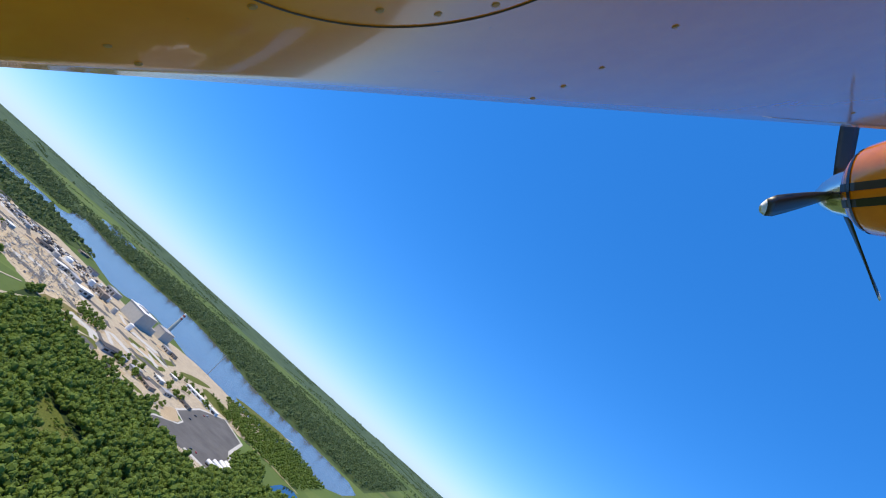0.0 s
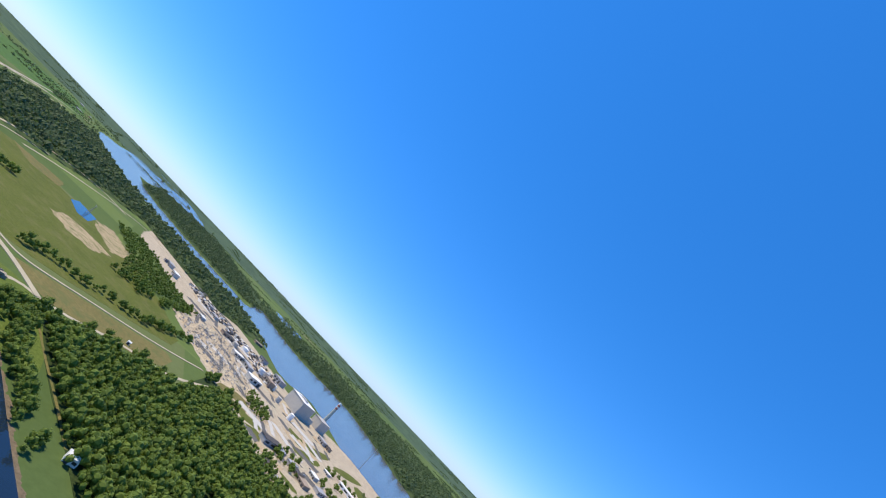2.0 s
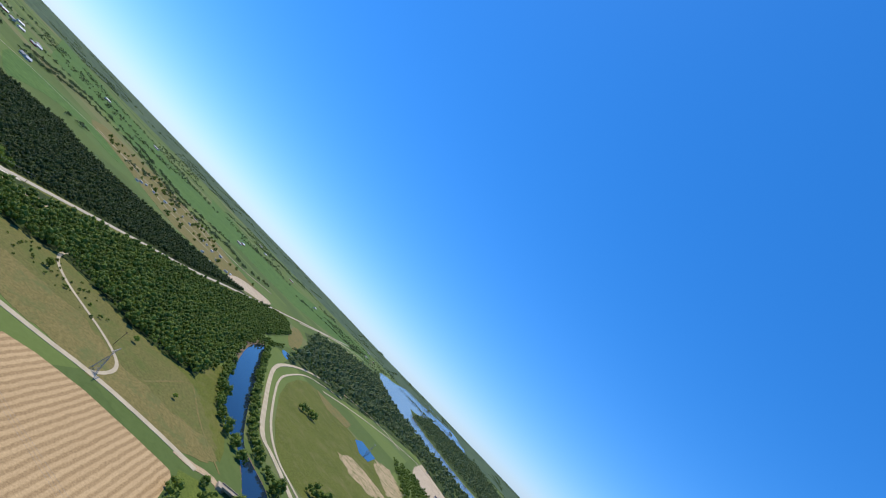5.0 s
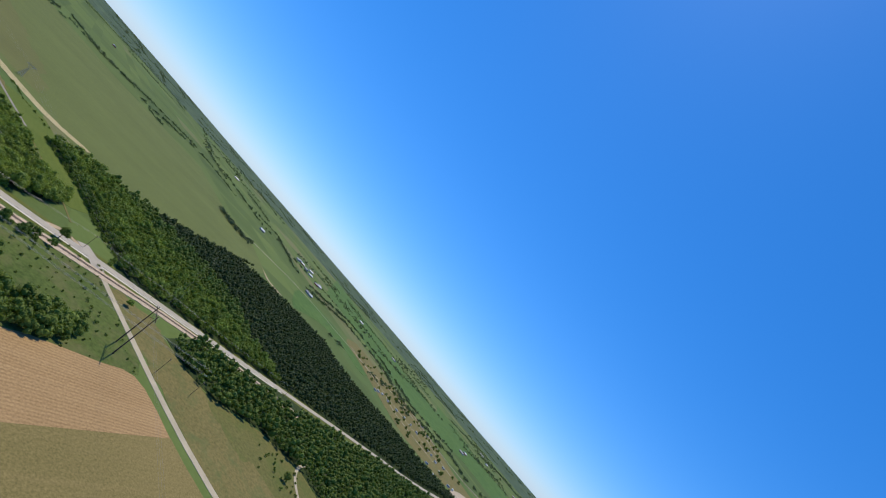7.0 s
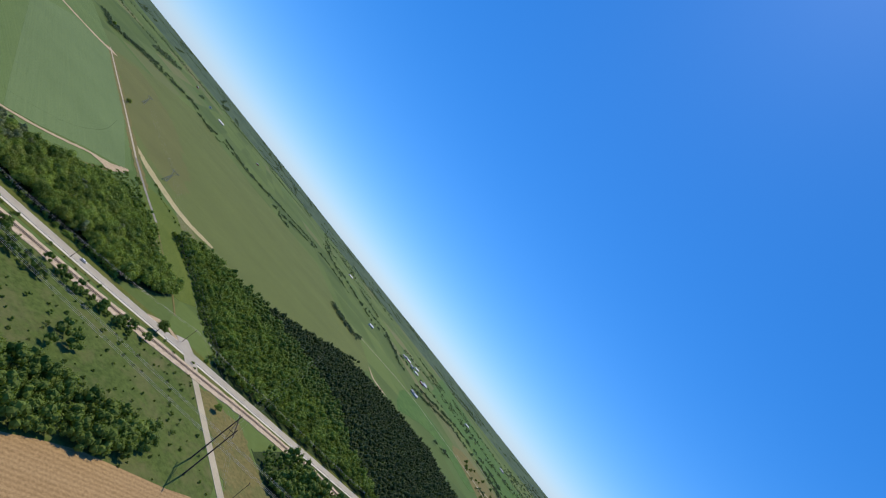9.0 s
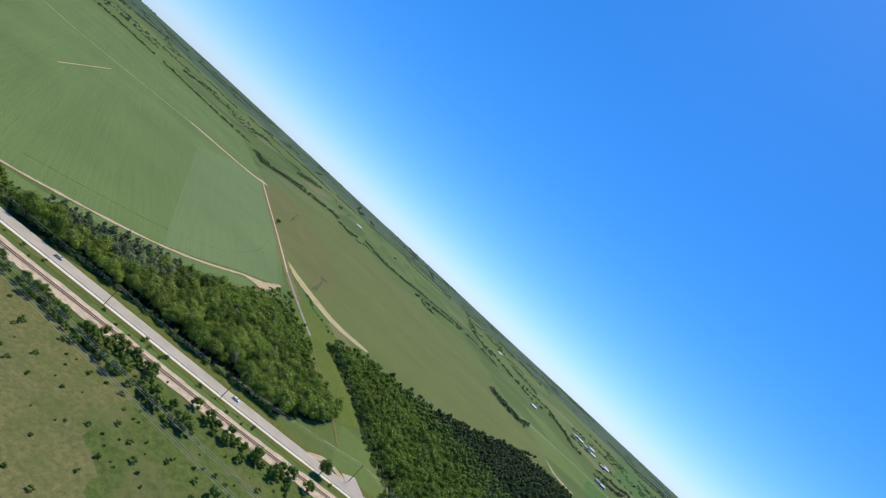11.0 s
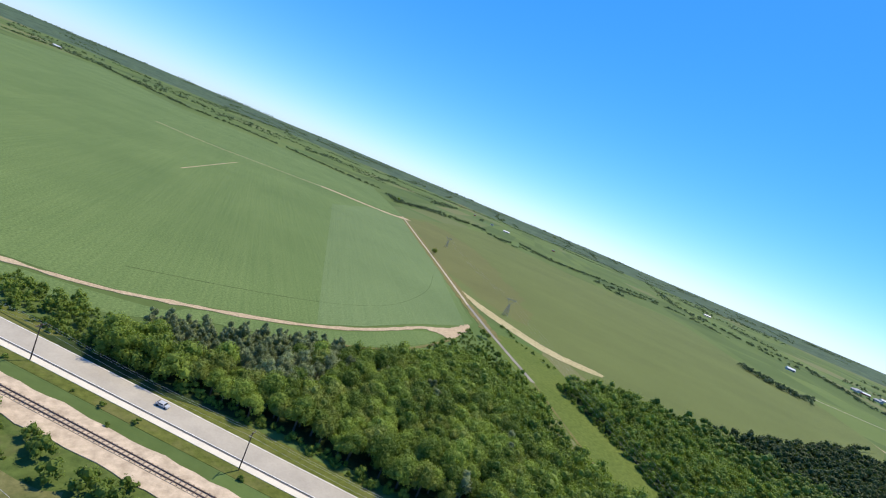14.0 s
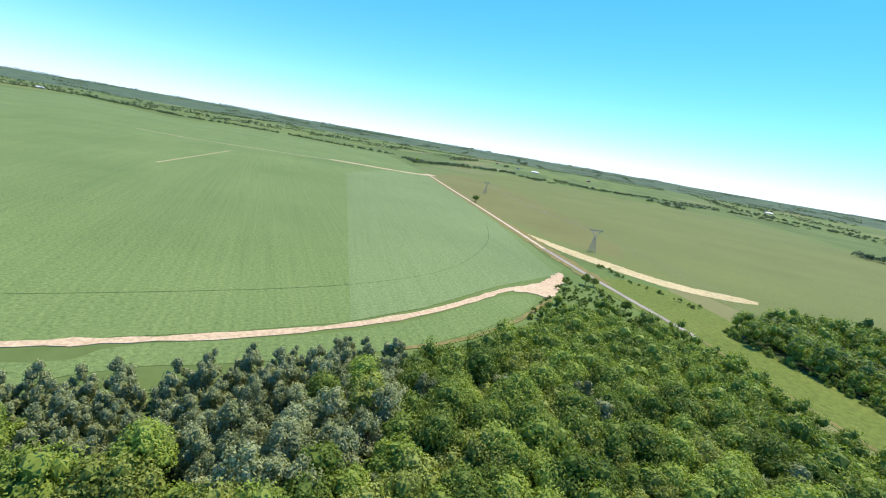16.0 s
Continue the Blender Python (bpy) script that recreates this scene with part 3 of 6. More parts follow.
# the meadow is laid after the highway
sheet("stubble_field", [(-226.5, 2.1), (-247.6, 7.9), (-256.8, 11.1), (-281.6, 25.8), (-290.0, 29.7), (-293.7, 33.9), (-293.6, 40.4), (-289.6, 51.4), (-284.4, 62.4), (-209.9, 33.2)], 0.07, M_STRAW, "cut tan field with straw rows", "field", 0)
sheet("hay_field", [(-210.0, 33.1), (-284.9, 62.3), (-280.5, 73.4), (-278.1, 81.6), (-273.8, 94.3), (-260.1, 105.8), (-233.5, 95.1), (-208.8, 83.9)], 0.06, M_HAY, "yellow-green mown field beside the lane", "field", 0)
sheet("stubble_field", [(-209.0, 83.8), (-233.7, 95.0), (-258.4, 105.0), (-261.4, 106.3), (-261.1, 118.3), (-256.1, 138.7), (-245.7, 161.4), (-239.8, 173.1), (-237.6, 177.0), (-233.9, 177.4), (-225.4, 174.0), (-204, 164.7), (-178.6, 153.7), (-130, 132), (-130, 92)], 0.08, M_STRAW2, "large tan field of cut straw rows", "field", 0)
sheet("olive_verge", [(-333, -20), (-344, 15), (-337, 36), (-340, 54), (-361, 78), (-371, 109), (-364, 125), (-344, 155), (-333, 199), (-281, 206), (-262, 205), (-253, 190), (-263, 163), (-272, 136), (-284, 105), (-296, 75), (-316, 16)], 0.05, M_OLIVE, "olive grass between lane and wood", "grass", 1, 3.0)
sheet("dry_verge", [(-298.9, 75.6), (-325.9, 85.0), (-325.4, 103.1), (-319.7, 123.2), (-309.0, 138.4), (-292.8, 151.4), (-290.0, 169.6), (-281.1, 184.6), (-278.9, 204.1), (-264.3, 205.3), (-253.0, 190.7), (-263.3, 163.4), (-271.9, 135.7), (-283.7, 105.6), (-295.2, 84.6)], 0.05, M_TAN, "olive and tan dry grass along the lane", "grass", 1, 5.0)
sheet("dry_verge", [(-332.0, -18.0), (-348.1, 5.8), (-336.3, 26.3), (-336.8, 44.8), (-327.9, 64.2), (-316.5, 89.6), (-304.7, 110.8), (-282.5, 99.1), (-287.7, 78.2), (-298.5, 53.6), (-315.9, 16.0), (-328.0, -13.2)], 0.055, M_TAN, "olive dry grass between lane and woods", "grass", 1, 5.0)
sheet("lush_verge", [(-348.7, 83.5), (-346.1, 99.7), (-343.4, 127.6), (-321.6, 155.7), (-333.6, 199.0), (-297.0, 200.9), (-258.5, 204.2), (-283.6, 214.0), (-340.8, 220.5), (-407.1, 236.0), (-335.5, 181.0), (-358.0, 125.7), (-360.1, 96.7), (-358.8, 80.8)], 0.045, M_GRASS, "green grass beside the wood and lagoon", "grass", 1)
sheet("camp_ground", [(-1067, 35), (-975, 102), (-869, 152), (-790, 200), (-770, 248), (-777, 302), (-832, 361), (-912, 447), (-906, 422), (-934, 364), (-1054, 307), (-1176, 230), (-1176, 133), (-1227, 64)], 0.06, M_TAN, "tan campground with lanes and scattered trees", "ground", 1)
sheet("camp_yard", [(-787, 304), (-868, 350), (-899, 398), (-914, 442), (-830, 400), (-784, 338), (-735, 300)], 0.09, M_GRAVEL, "pale gravel yard of the campground", "ground", 1)
sheet("green_field", [(-2421, 510), (-2324, 611), (-1932, 669), (-1846, 798), (-2232, 1218), (-2620, 1878), (-1727, 1273), (-1395, 840), (-1253, 638), (-1275, 519), (-1363, 418), (-1342, 346)], 0.05, M_FIELD, "long bright green field before the hills", "field", 0)
sheet("green_field", [(-994, -86), (-1054, -61), (-1068, -6), (-1048, 48), (-1016, 99), (-954, 124), (-876, 109), (-953, 49), (-919, 2), (-827.9, -17.8), (-767.4, -26.6)], 0.05, M_FIELD, "bright green strip between plantation and trees", "field", 1)
sheet("green_field", [(-3324, -385), (-2648, -30), (-2050, 252), (-1874, 497), (-1627, 712), (-2099, 1272), (-1688, 1239), (-1639, 1152), (-1553, 857), (-1403, 565), (-1287, 393), (-1260, 251), (-1358, 127), (-1530, 6), (-1624, -130)], 0.05, M_FIELD, "long bright green field behind the campground", "field", 0)
sheet("levee_field", [(-457.5, 312.1), (-552, 380), (-555, 416), (-496, 432), (-460, 464), (-402.8, 479.6), (-307.8, 450.0), (-239.8, 407.6), (-251.3, 352.7), (-272.0, 285.7), (-287.7, 263.1), (-328.8, 260.8)], 0.05, M_GRASS, "green field inside the levee loop", "grass", 1)
sheet("levee_slope", [(-265.9, 256.4), (-259.3, 279.5), (-248.8, 309.8), (-237.1, 341.8), (-223.0, 382.8), (-198.4, 335.5), (-212.6, 301.1), (-219.7, 279.0), (-230.5, 259.1)], 0.05, M_TAN, "olive grass slope below the levee road", "grass", 1)
sheet("sand_patch", [(-397.8, 363.4), (-413.3, 393.5), (-395.3, 411.7), (-371.7, 419.3), (-355.6, 382.1), (-369.2, 364.3)], 0.1, M_SANDY, "bare sandy patch in the levee field", "ground", 0, 4.0)
sheet("sand_patch", [(-464, 467), (-473, 499), (-416.1, 481.4), (-397.4, 471.2), (-385.0, 428.7), (-440.7, 445.9)], 0.1, M_SANDY, "bare pale sand beside the pond", "ground", 0, 4.0)
sheet("sand_patch", [(-557, 406), (-548, 422), (-529, 460), (-496, 432), (-508, 402)], 0.1, M_TAN, "dry sandy scar beside the levee road", "ground", 0, 4.0)
sheet("bare_patch", [(-860, 475), (-910, 517), (-836, 499), (-658, 410), (-674, 396)], 0.08, M_TAN, "tan open patch among woods", "ground", 1)
sheet("bank_meadow", [(-241.3, 178.1), (-241.9, 191.5), (-240.0, 202.9), (-235.4, 214.5), (-191.9, 199.3), (-153.4, 182.6), (-149.2, 164.1)], 0.045, M_LUSH, "green grass with trees on the lagoon bank", "grass", 1)
sheet("east_bank_meadow", [(-249.5, 236.9), (-247.7, 249.0), (-227.7, 257.8), (-164.1, 229.4), (-158.4, 204.5), (-193.4, 218.2)], 0.05, M_LUSH, "green grass between lagoon and wood", "grass", 1)
sheet("field_gap", [(-100, 278), (-90, 281), (-72, 269), (-61, 266), (-64, 246), (-77, 238), (-90, 256)], 0.12, M_GRASS, "pale grassy clearing in the wood", "grass", 1)
sheet("bare_wedge", [(-804, -101), (-770.0, -73.4), (-771.4, -45.9), (-757.4, -55.5), (-765.2, -76.5)], 0.08, M_SAND, "sandy wedge at the field's edge", "ground", 0)

# the power plant's ground
sheet("plant_yard", [(-561, 614), (-725, 818), (-627, 793), (-520, 757), (-460, 769), (-353, 735), (-290, 707), (-218.0, 681.6), (-159.8, 733.0), (-84.8, 707.8), (-3.2, 655.7), (-17.6, 538.8), (-52.0, 548.9), (-73.2, 463.7), (-67.3, 443.3), (-77.2, 391.3), (-105.3, 377.9), (-132.5, 383.1), (-167.9, 393.0), (-217.2, 429.2), (-267.4, 447.6), (-324.2, 472.6), (-344.0, 544.7), (-434, 572), (-500, 598)], 0.05, M_GRAVEL, "pale gravel yard of a power plant", "ground", 1, 3.0)
sheet("yard_grass", [(-183.1, 546.2), (-154.9, 551.6), (-138.7, 620.4), (-132.0, 580.5), (-143.3, 510.9)], 0.09, M_GRASS, "grass strip in the plant yard", "grass", 1)
sheet("yard_grass", [(-217.2, 429.2), (-203.5, 476.9), (-178.5, 451.5), (-180.0, 409.0)], 0.09, M_TAN, "dry grass edge of the plant yard", "grass", 1)
sheet("yard_grass", [(-169.2, 417.4), (-156.8, 440.5), (-141.1, 413.7), (-144.6, 391.7)], 0.09, M_GRASS, "grass plot beside the plant offices", "grass", 1)
for plot in ([(-188.1, 440.5), (-172.7, 443.0), (-165.5, 460.0), (-156.7, 435.4), (-164.3, 429.6), (-172.0, 420.4)], [(-99.0, 604.9), (-94.1, 628.4), (-62.4, 617.7), (-44.8, 611.8), (-49.6, 566.4), (-70.3, 567.4)], [(-107.1, 414.6), (-92.3, 413), (-98, 402), (-119.0, 412)], [(-150, 500), (-140, 530), (-126, 548), (-122, 520), (-136, 490)], [(-128, 585), (-118, 640), (-96, 660), (-100, 625), (-112, 590)]):
    sheet("yard_grass", plot, 0.09, M_GRASS, "green grass plot between the plant roads", "grass", 1, 1.0)
sheet("switchyard_ground", [(-329.8, 480.7), (-237, 440), (-215.8, 436.4), (-203, 462), (-220.3, 507.6), (-265.0, 602.2), (-329.8, 601.2), (-340.0, 547.6)], 0.08, M_YARD, "tan gravel floor of the switchyard", "ground", 0, 2.0)
sheet("yard_grass", [(-80.8, 736.1), (-63.6, 760.6), (24.4, 786.8), (10.4, 704.5), (-55.4, 721.2)], 0.09, M_GRASS, "grass along the river bank", "grass", 1)
sheet("lot_edge", [(-80.6, 358), (-74, 392), (-62, 416), (-62.5, 430), (-76, 446), (-71, 512), (-51, 561), (-17.5, 519), (-18, 458), (-5, 404), (-19, 368), (-41, 374), (-42, 345), (-59, 352)], 0.1, M_CONC, "pale concrete kerb strip round the lot", "kerb", 0, 1.0)
sheet("parking_lot", [(-78.6, 362.4), (-72.2, 389.6), (-60.4, 414.1), (-60.7, 430.2), (-73.4, 446.0), (-68.5, 509.6), (-50.6, 556.2), (-20.6, 518.2), (-21.1, 458.6), (-8.8, 403.8), (-20.4, 374.5), (-40.9, 378.6), (-42.3, 351.6), (-58.6, 358.6)], 0.12, M_LOT, "large empty dark asphalt lot", "parking lot", 0)
sheet("lot_island", [(-79.8, 422.3), (-76.2, 449), (-66, 428), (-62.5, 426.6), (-62.4, 414), (-70, 393.8)], 0.13, M_SAND, "sandy bank beside the asphalt lot", "ground", 1, 1.0)
sheet("lot_apron", [(-50.6, 361.1), (-46.7, 370), (-28.3, 371), (-19.7, 373), (-22.6, 346.1), (-28.9, 345.3), (-37.5, 362.7)], 0.14, M_GRAVEL, "pale gravel apron below the lot", "ground", 0, 0.8)

for loop in ([(-1060, 60), (-1010, 118), (-960, 170), (-925, 240), (-900, 300)], [(-1010, 118), (-1060, 150), (-1090, 215), (-1040, 270), (-960, 290), (-905, 330)], [(-960, 170), (-905, 178), (-870, 215), (-850, 280)]):
    ribbon("camp_lane", loop, 3.0, 0.12, M_PATH, "pale lane looping through the campground", "road", 2, 0.2)

# ---- roads and railway ----
HIGHWAY = [(-20, -342), (-120, -245), (-214, -156), (-262, -109), (-304, -67), (-340, -34), (-391, 15), (-446, 67), (-540, 153), (-607, 221), (-697, 290), (-855, 421), (-1081, 606), (-1700, 1130)]
ribbon("highway_verge", HIGHWAY, 15, 0.05, M_GRASS, "green mown verge along the highway", "verge", 1)
ribbon("highway", HIGHWAY, 5.6, 0.16, M_ASPHALT, "worn pale two-lane highway", "road", 1)
ribbon("highway_shoulder", offset_line(HIGHWAY[:8], 4.0), 1.5, 0.13, M_SHOULDER, "whitish gravel shoulder of the highway", "road", 1)
ribbon("road_edge", offset_line(HIGHWAY[:8], 3.1), 0.3, 0.15, M_LOT, "dark worn edge of the highway", "road", 1)
ribbon("road_line", offset_line(HIGHWAY[:8], -2.7), 0.14, 0.165, M_LINE, "white edge line of the highway", "road marking", 1)
ribbon("road_line", offset_line(HIGHWAY[:8], 2.7), 0.14, 0.165, M_LINE, "white edge line of the highway", "road marking", 1)
RAIL = offset_line(HIGHWAY[:8], 14.2)[:5] + [(-334.3, -22.2), (-356.8, -4.0), (-376.3, 14.7), (-399.9, 38.1), (-436.9, 89.8)]
ribbon("railway_bed", offset_line(RAIL, 0.5), 7.8, 0.22, M_BALLAST, "pinkish gravel bed of the railway", "railway", 1, 0.25)
ribbon("rail_shade_bed", RAIL, 2.1, 0.3, M_BALLAST, "darker ballast under the track", "railway", 1)
for d in (-0.5, 0.5):
    ribbon("rail", offset_line(RAIL, d), 0.14, 0.5, M_RAIL, "rusty steel rail of the single track", "rail", 1)


def sleepers():
    line = resample(smooth_ring(RAIL, False, 1), 1.0)
    verts, faces = [], []
    for i in range(1, len(line) - 1):
        (x0, y0), (x1, y1) = line[i - 1], line[i + 1]
        n = math.hypot(x1 - x0, y1 - y0) or 1
        tx, ty = (x1 - x0) / n, (y1 - y0) / n
        k = len(verts)
        for z in (0.28, 0.37):
            for a, b in ((-0.9, -0.13), (0.9, -0.13), (0.9, 0.13), (-0.9, 0.13)):
                verts.append((line[i][0] - ty * a + tx * b, line[i][1] + tx * a + ty * b, z))
        faces += [(k + 4, k + 5, k + 6, k + 7), (k, k + 1, k + 5, k + 4), (k + 1, k + 2, k + 6, k + 5), (k + 2, k + 3, k + 7, k + 6), (k + 3, k, k + 4, k + 7)]
    tagged(obj("rail_sleepers", verts, faces, M_TIE), "dark wooden sleepers under the rails", "sleepers", kind="stuff")


sleepers()
MEADOW = offset_line(HIGHWAY[:6], 17.3) + [(-324.3, -11.8), (-311.2, 14.4), (-304.7, 28.0), (-296.6, 33.8), (-281.6, 25.8), (-256.8, 11.1), (-247.6, 7.9), (-226.3, 2.5)] + [(-70, -40), (60, -270)]
sheet("meadow", MEADOW, 0.03, M_MEADOW, "rough meadow with dry patches beside the railway", "grass", 0)
sheet("dry_meadow", [(-70, -44), (-150, -22), (-222, -14), (-238, -26), (-243, -44), (-251, -60), (-262, -66), (-256, -76), (-244, -88), (-232, -101), (-214, -118), (-196, -136), (-120, -205), (20, -250)], 0.045, M_DRY, "tan dry grass of the rough meadow", "grass", 1, 5.0)
LANE = [(-333.5, -26.2), (-315.5, 10.7), (-299.7, 43.7), (-286.4, 76.4), (-275.0, 118.3), (-271.8, 136.7), (-265.3, 155.4), (-255.3, 177.7), (-247.7, 190.4)]
ribbon("lane", LANE, 3.6, 0.14, M_PATH, "pale concrete lane past the fields", "road", 1)
ribbon("lane", [(-252.6, 179.8), (-249.5, 188.0), (-249.7, 197.8), (-243.2, 205.1)], 4.5, 0.13, M_SAND, "sandy lane end beside the bridge", "road", 1, 0.2)
PLANT_LANE = [(-234.7, 237.4), (-236.3, 250.5), (-226.1, 259.5), (-218.4, 277.1), (-216.6, 293.1), (-210.0, 317.6), (-198.8, 334.7), (-194.1, 355.5), (-201.3, 432.2), (-178.5, 451.5)]
ribbon("lane", PLANT_LANE, 3.2, 0.14, M_PATH, "pale lane from the bridge to the plant", "road", 1)
ribbon("curved_drive", [(-271.1, 137.3), (-275.8, 144.0), (-286.2, 150.0), (-297.1, 149.8), (-311.5, 142.0), (-326.8, 129.7), (-341.0, 117.9), (-358.6, 109.3), (-375.8, 108.9), (-390.3, 116.1), (-401.0, 125.9)], 1.9, 0.13, M_PATH, "narrow curved pale drive to the wood", "road", 2)
ribbon("field_track", [(-293.6, 164.6), (-330.9, 196.7), (-315.8, 197.2), (-290.9, 197.3), (-269.0, 201.6), (-255.2, 205.0)], 1.2, 0.1, M_TAN, "worn grass track", "track", 1)
ribbon("levee_road", [(-227.7, 257.8), (-258.8, 259.6), (-277.2, 257.7), (-306.0, 255.0), (-324.5, 249.1), (-381.4, 269.6), (-434.6, 289.0), (-493.8, 313.4), (-537.6, 340.9), (-600, 400), (-649, 472), (-679, 574), (-668, 625), (-618, 634)], 4.2, 0.35, M_PATH, "sandy levee road round the green field", "road", 2)
ribbon("levee_road", [(-222.4, 420.6), (-230.3, 378.1), (-240.1, 344.1), (-252.6, 311.0), (-262.2, 280.9), (-269.8, 267.3), (-287.7, 263.1), (-307.3, 258.0), (-345.2, 263.7), (-410.2, 287.9), (-467.9, 312.1), (-506.8, 336.0), (-581, 397), (-602, 439), (-626, 494)], 2.2, 0.3, M_PATH, "pale inner road round the levee field", "road", 2)
ribbon("haul_road", [(-572, 427), (-598, 484), (-622, 562), (-639, 639), (-635, 712), (-547, 698), (-468, 659)], 3.5, 0.2, M_PATH, "pale dirt haul road beside the river woods", "road", 2, 0.3)
ribbon("road_verge", [(-404.7, -195.1), (-431.4, -258.7), (-476.4, -358.6), (-523, -465), (-588, -611)], 9, 0.125, M_TAN, "dry grass verge between the two fields", "verge", 2, 0.5)
ribbon("north_road", [(-425, -245), (-431.4, -258.7), (-476.4, -358.6), (-523, -465), (-588, -611)], 2.0, 0.16, M_PATH, "narrow worn pale road between the fields", "road", 2, 0.25)
ribbon("north_road", [(-345.0, -60.5), (-356.4, -79.7), (-370.3, -111.9), (-389.1, -151.2)], 1.2, 0.12, M_TAN, "narrow worn grassy road beside the power corridor", "road", 2, 0.3)
ribbon("north_road", [(-389.1, -151.2), (-404.7, -195.1), (-425, -245)], 2.2, 0.15, M_GREYROAD, "narrow grey road beside the power corridor", "road", 2, 0.2)
ribbon("field_track", [(-189.3, -200.3), (-213.0, -190.3), (-224.2, -184.8), (-236.8, -180.7), (-242.9, -179.9), (-256.6, -178.2), (-273.2, -176.4), (-294.6, -176.3), (-317.4, -179.9), (-341.1, -187.8), (-354.1, -193.1), (-368.0, -195.0)], 2.3, 0.14, M_SAND, "sandy pinkish track along the crop field", "track", 2, 1.0)
ribbon("wheel_track", [(-240.2, -202.0), (-266.5, -200.5), (-296.8, -200.3), (-322.8, -204.2), (-346.2, -212.4), (-371.2, -229.4), (-403.2, -258.5), (-434.5, -300.4)], 0.22, 0.1, M_SCRUB, "thin dark wheel track through the crop", "track", 2)
sheet("sand_corner", [(-395.8, -209.5), (-396.0, -205.3), (-379.7, -192.9), (-365.6, -183.9), (-363.5, -189.1), (-355.4, -192.0), (-367.1, -196.7), (-378.5, -198.8)], 0.13, M_SAND, "bare sandy corner where the field tracks meet", "track", 1, 1.2)
ribbon("field_track", [(-365.6, -183.9), (-344.6, -173.2), (-325.8, -166.4), (-310.4, -164.1), (-301.5, -164.6)], 1.4, 0.12, M_TAN, "worn track round the wood's corner", "track", 2, 0.3)
ribbon("field_track", [(-280, -722), (-328, -677), (-384, -661), (-437, -645), (-483, -634)], 2.6, 0.12, M_SAND, "thin sandy track across the crop field", "track", 1, 0.4)
ribbon("field_track", [(-470, -638), (-483, -634), (-500, -622), (-522, -605), (-562, -585), (-590, -598)], 12.0, 0.15, M_SAND, "wide pale sandy track at the field's corner", "track", 2, 0.5)
ribbon("field_track", [(-278.9, -428.8), (-302.5, -480.8), (-350, -585)], 0.8, 0.13, M_SAND, "short sandy spur in the crop field", "track", 0, 0.5)
ribbon("country_road", [(-939, -182), (-1043, -83), (-1028, 52), (-1023, 128)], 3.0, 0.12, M_PATH, "far country road between fields", "road", 1)
ribbon("country_road", [(-1001, 552), (-1488, 947), (-1559, 1120), (-1065, 595), (-1538, 1016), (-1874, 1407)], 4.0, 0.12, M_PATH, "far highway through the trees", "road", 1)
ribbon("old_grade", [(-1330, 91), (-1243, 188), (-1063, 279), (-989, 369), (-1045, 479)], 6.0, 0.2, M_BROWN, "brown disused grade along the trees", "track", 1)
ribbon("bank_path", [(-213.2, 249.1), (-176.4, 233.1), (-151.5, 224.1), (-120.6, 211.3)], 1.4, 0.12, M_TAN, "grass path beside the wood", "track", 1)
ribbon("crossing_apron", [(-340.0, -45.7), (-337.4, -34.6), (-331.3, -23.6)], 7.5, 0.17, M_ASPHALT, "pale paved road crossing beside the railway", "road", 0)
ribbon("pull_off", [(-334.2, -39.8), (-333.9, -46.9), (-331.6, -52.3), (-322.0, -53.5)], 3.0, 0.15, M_SAND, "sandy pull-off beside the highway", "road", 1, 0.3)
ribbon("plant_road", [(-167.9, 393.0), (-165.2, 431.8), (-144.8, 450.2), (-134.1, 508.7), (-119.0, 570.5), (-89.1, 615.6), (-48.1, 686.0), (24.4, 786.8)], 3.2, 0.12, M_PATH, "pale road through the plant", "road", 1)
ribbon("bank_lane", [(-59.4, 553), (-37.6, 549), (-11.6, 543), (9.6, 542.9), (28.5, 532.1), (51.9, 520.1)], 2.2, 0.13, M_SAND, "sandy lane between the lot and the river trees", "road", 1, 0.3)
ribbon("plant_road", [(-163.2, 418.6), (-140.1, 404.1), (-110.6, 376.9)], 2.6, 0.12, M_PATH, "pale service road of the plant", "road", 1)

# ---- woods ----
NEAR = [(-216.0, -159.8), (-225.2, -151.1), (-238.5, -151.2), (-255.9, -153.7), (-277.9, -160.9), (-245.7, -159.6), (-256.4, -158.2), (-269.4, -157.0), (-278.3, -161.1), (-290.2, -162.0), (-300.5, -156.2), (-301.0, -153.3), (-320.1, -154.1), (-349.1, -159.9), (-354.7, -152.7), (-356.1, -140.6), (-351.3, -126.4), (-348.6, -116.0), (-345.1, -102.1), (-355.6, -81.4), (-348.2, -73.8), (-311.8, -72.2), (-306.0, -81.6), (-290.7, -94.2), (-267.7, -117.8), (-240.7, -132.8), (-221.0, -154.3)]
WOOD_E = [(-406.3, -152.5), (-439.2, -149.6), (-482.6, -118.3), (-577.2, -104.0), (-753.3, -89.9), (-651.1, -100.3), (-705.6, -70.0), (-746.7, -27.0), (-776.8, 34.8), (-726.4, 86.9), (-731, 190), (-737, 287), (-790, 380), (-837, 415), (-686, 286), (-596.7, 221.6), (-535.3, 158.4), (-515.9, 125.9), (-424.0, 37.7), (-394.6, 11.2), (-365.9, -14.4), (-348.8, -28.3), (-363.6, -39.5), (-372.0, -66.2), (-389.1, -98.2)]
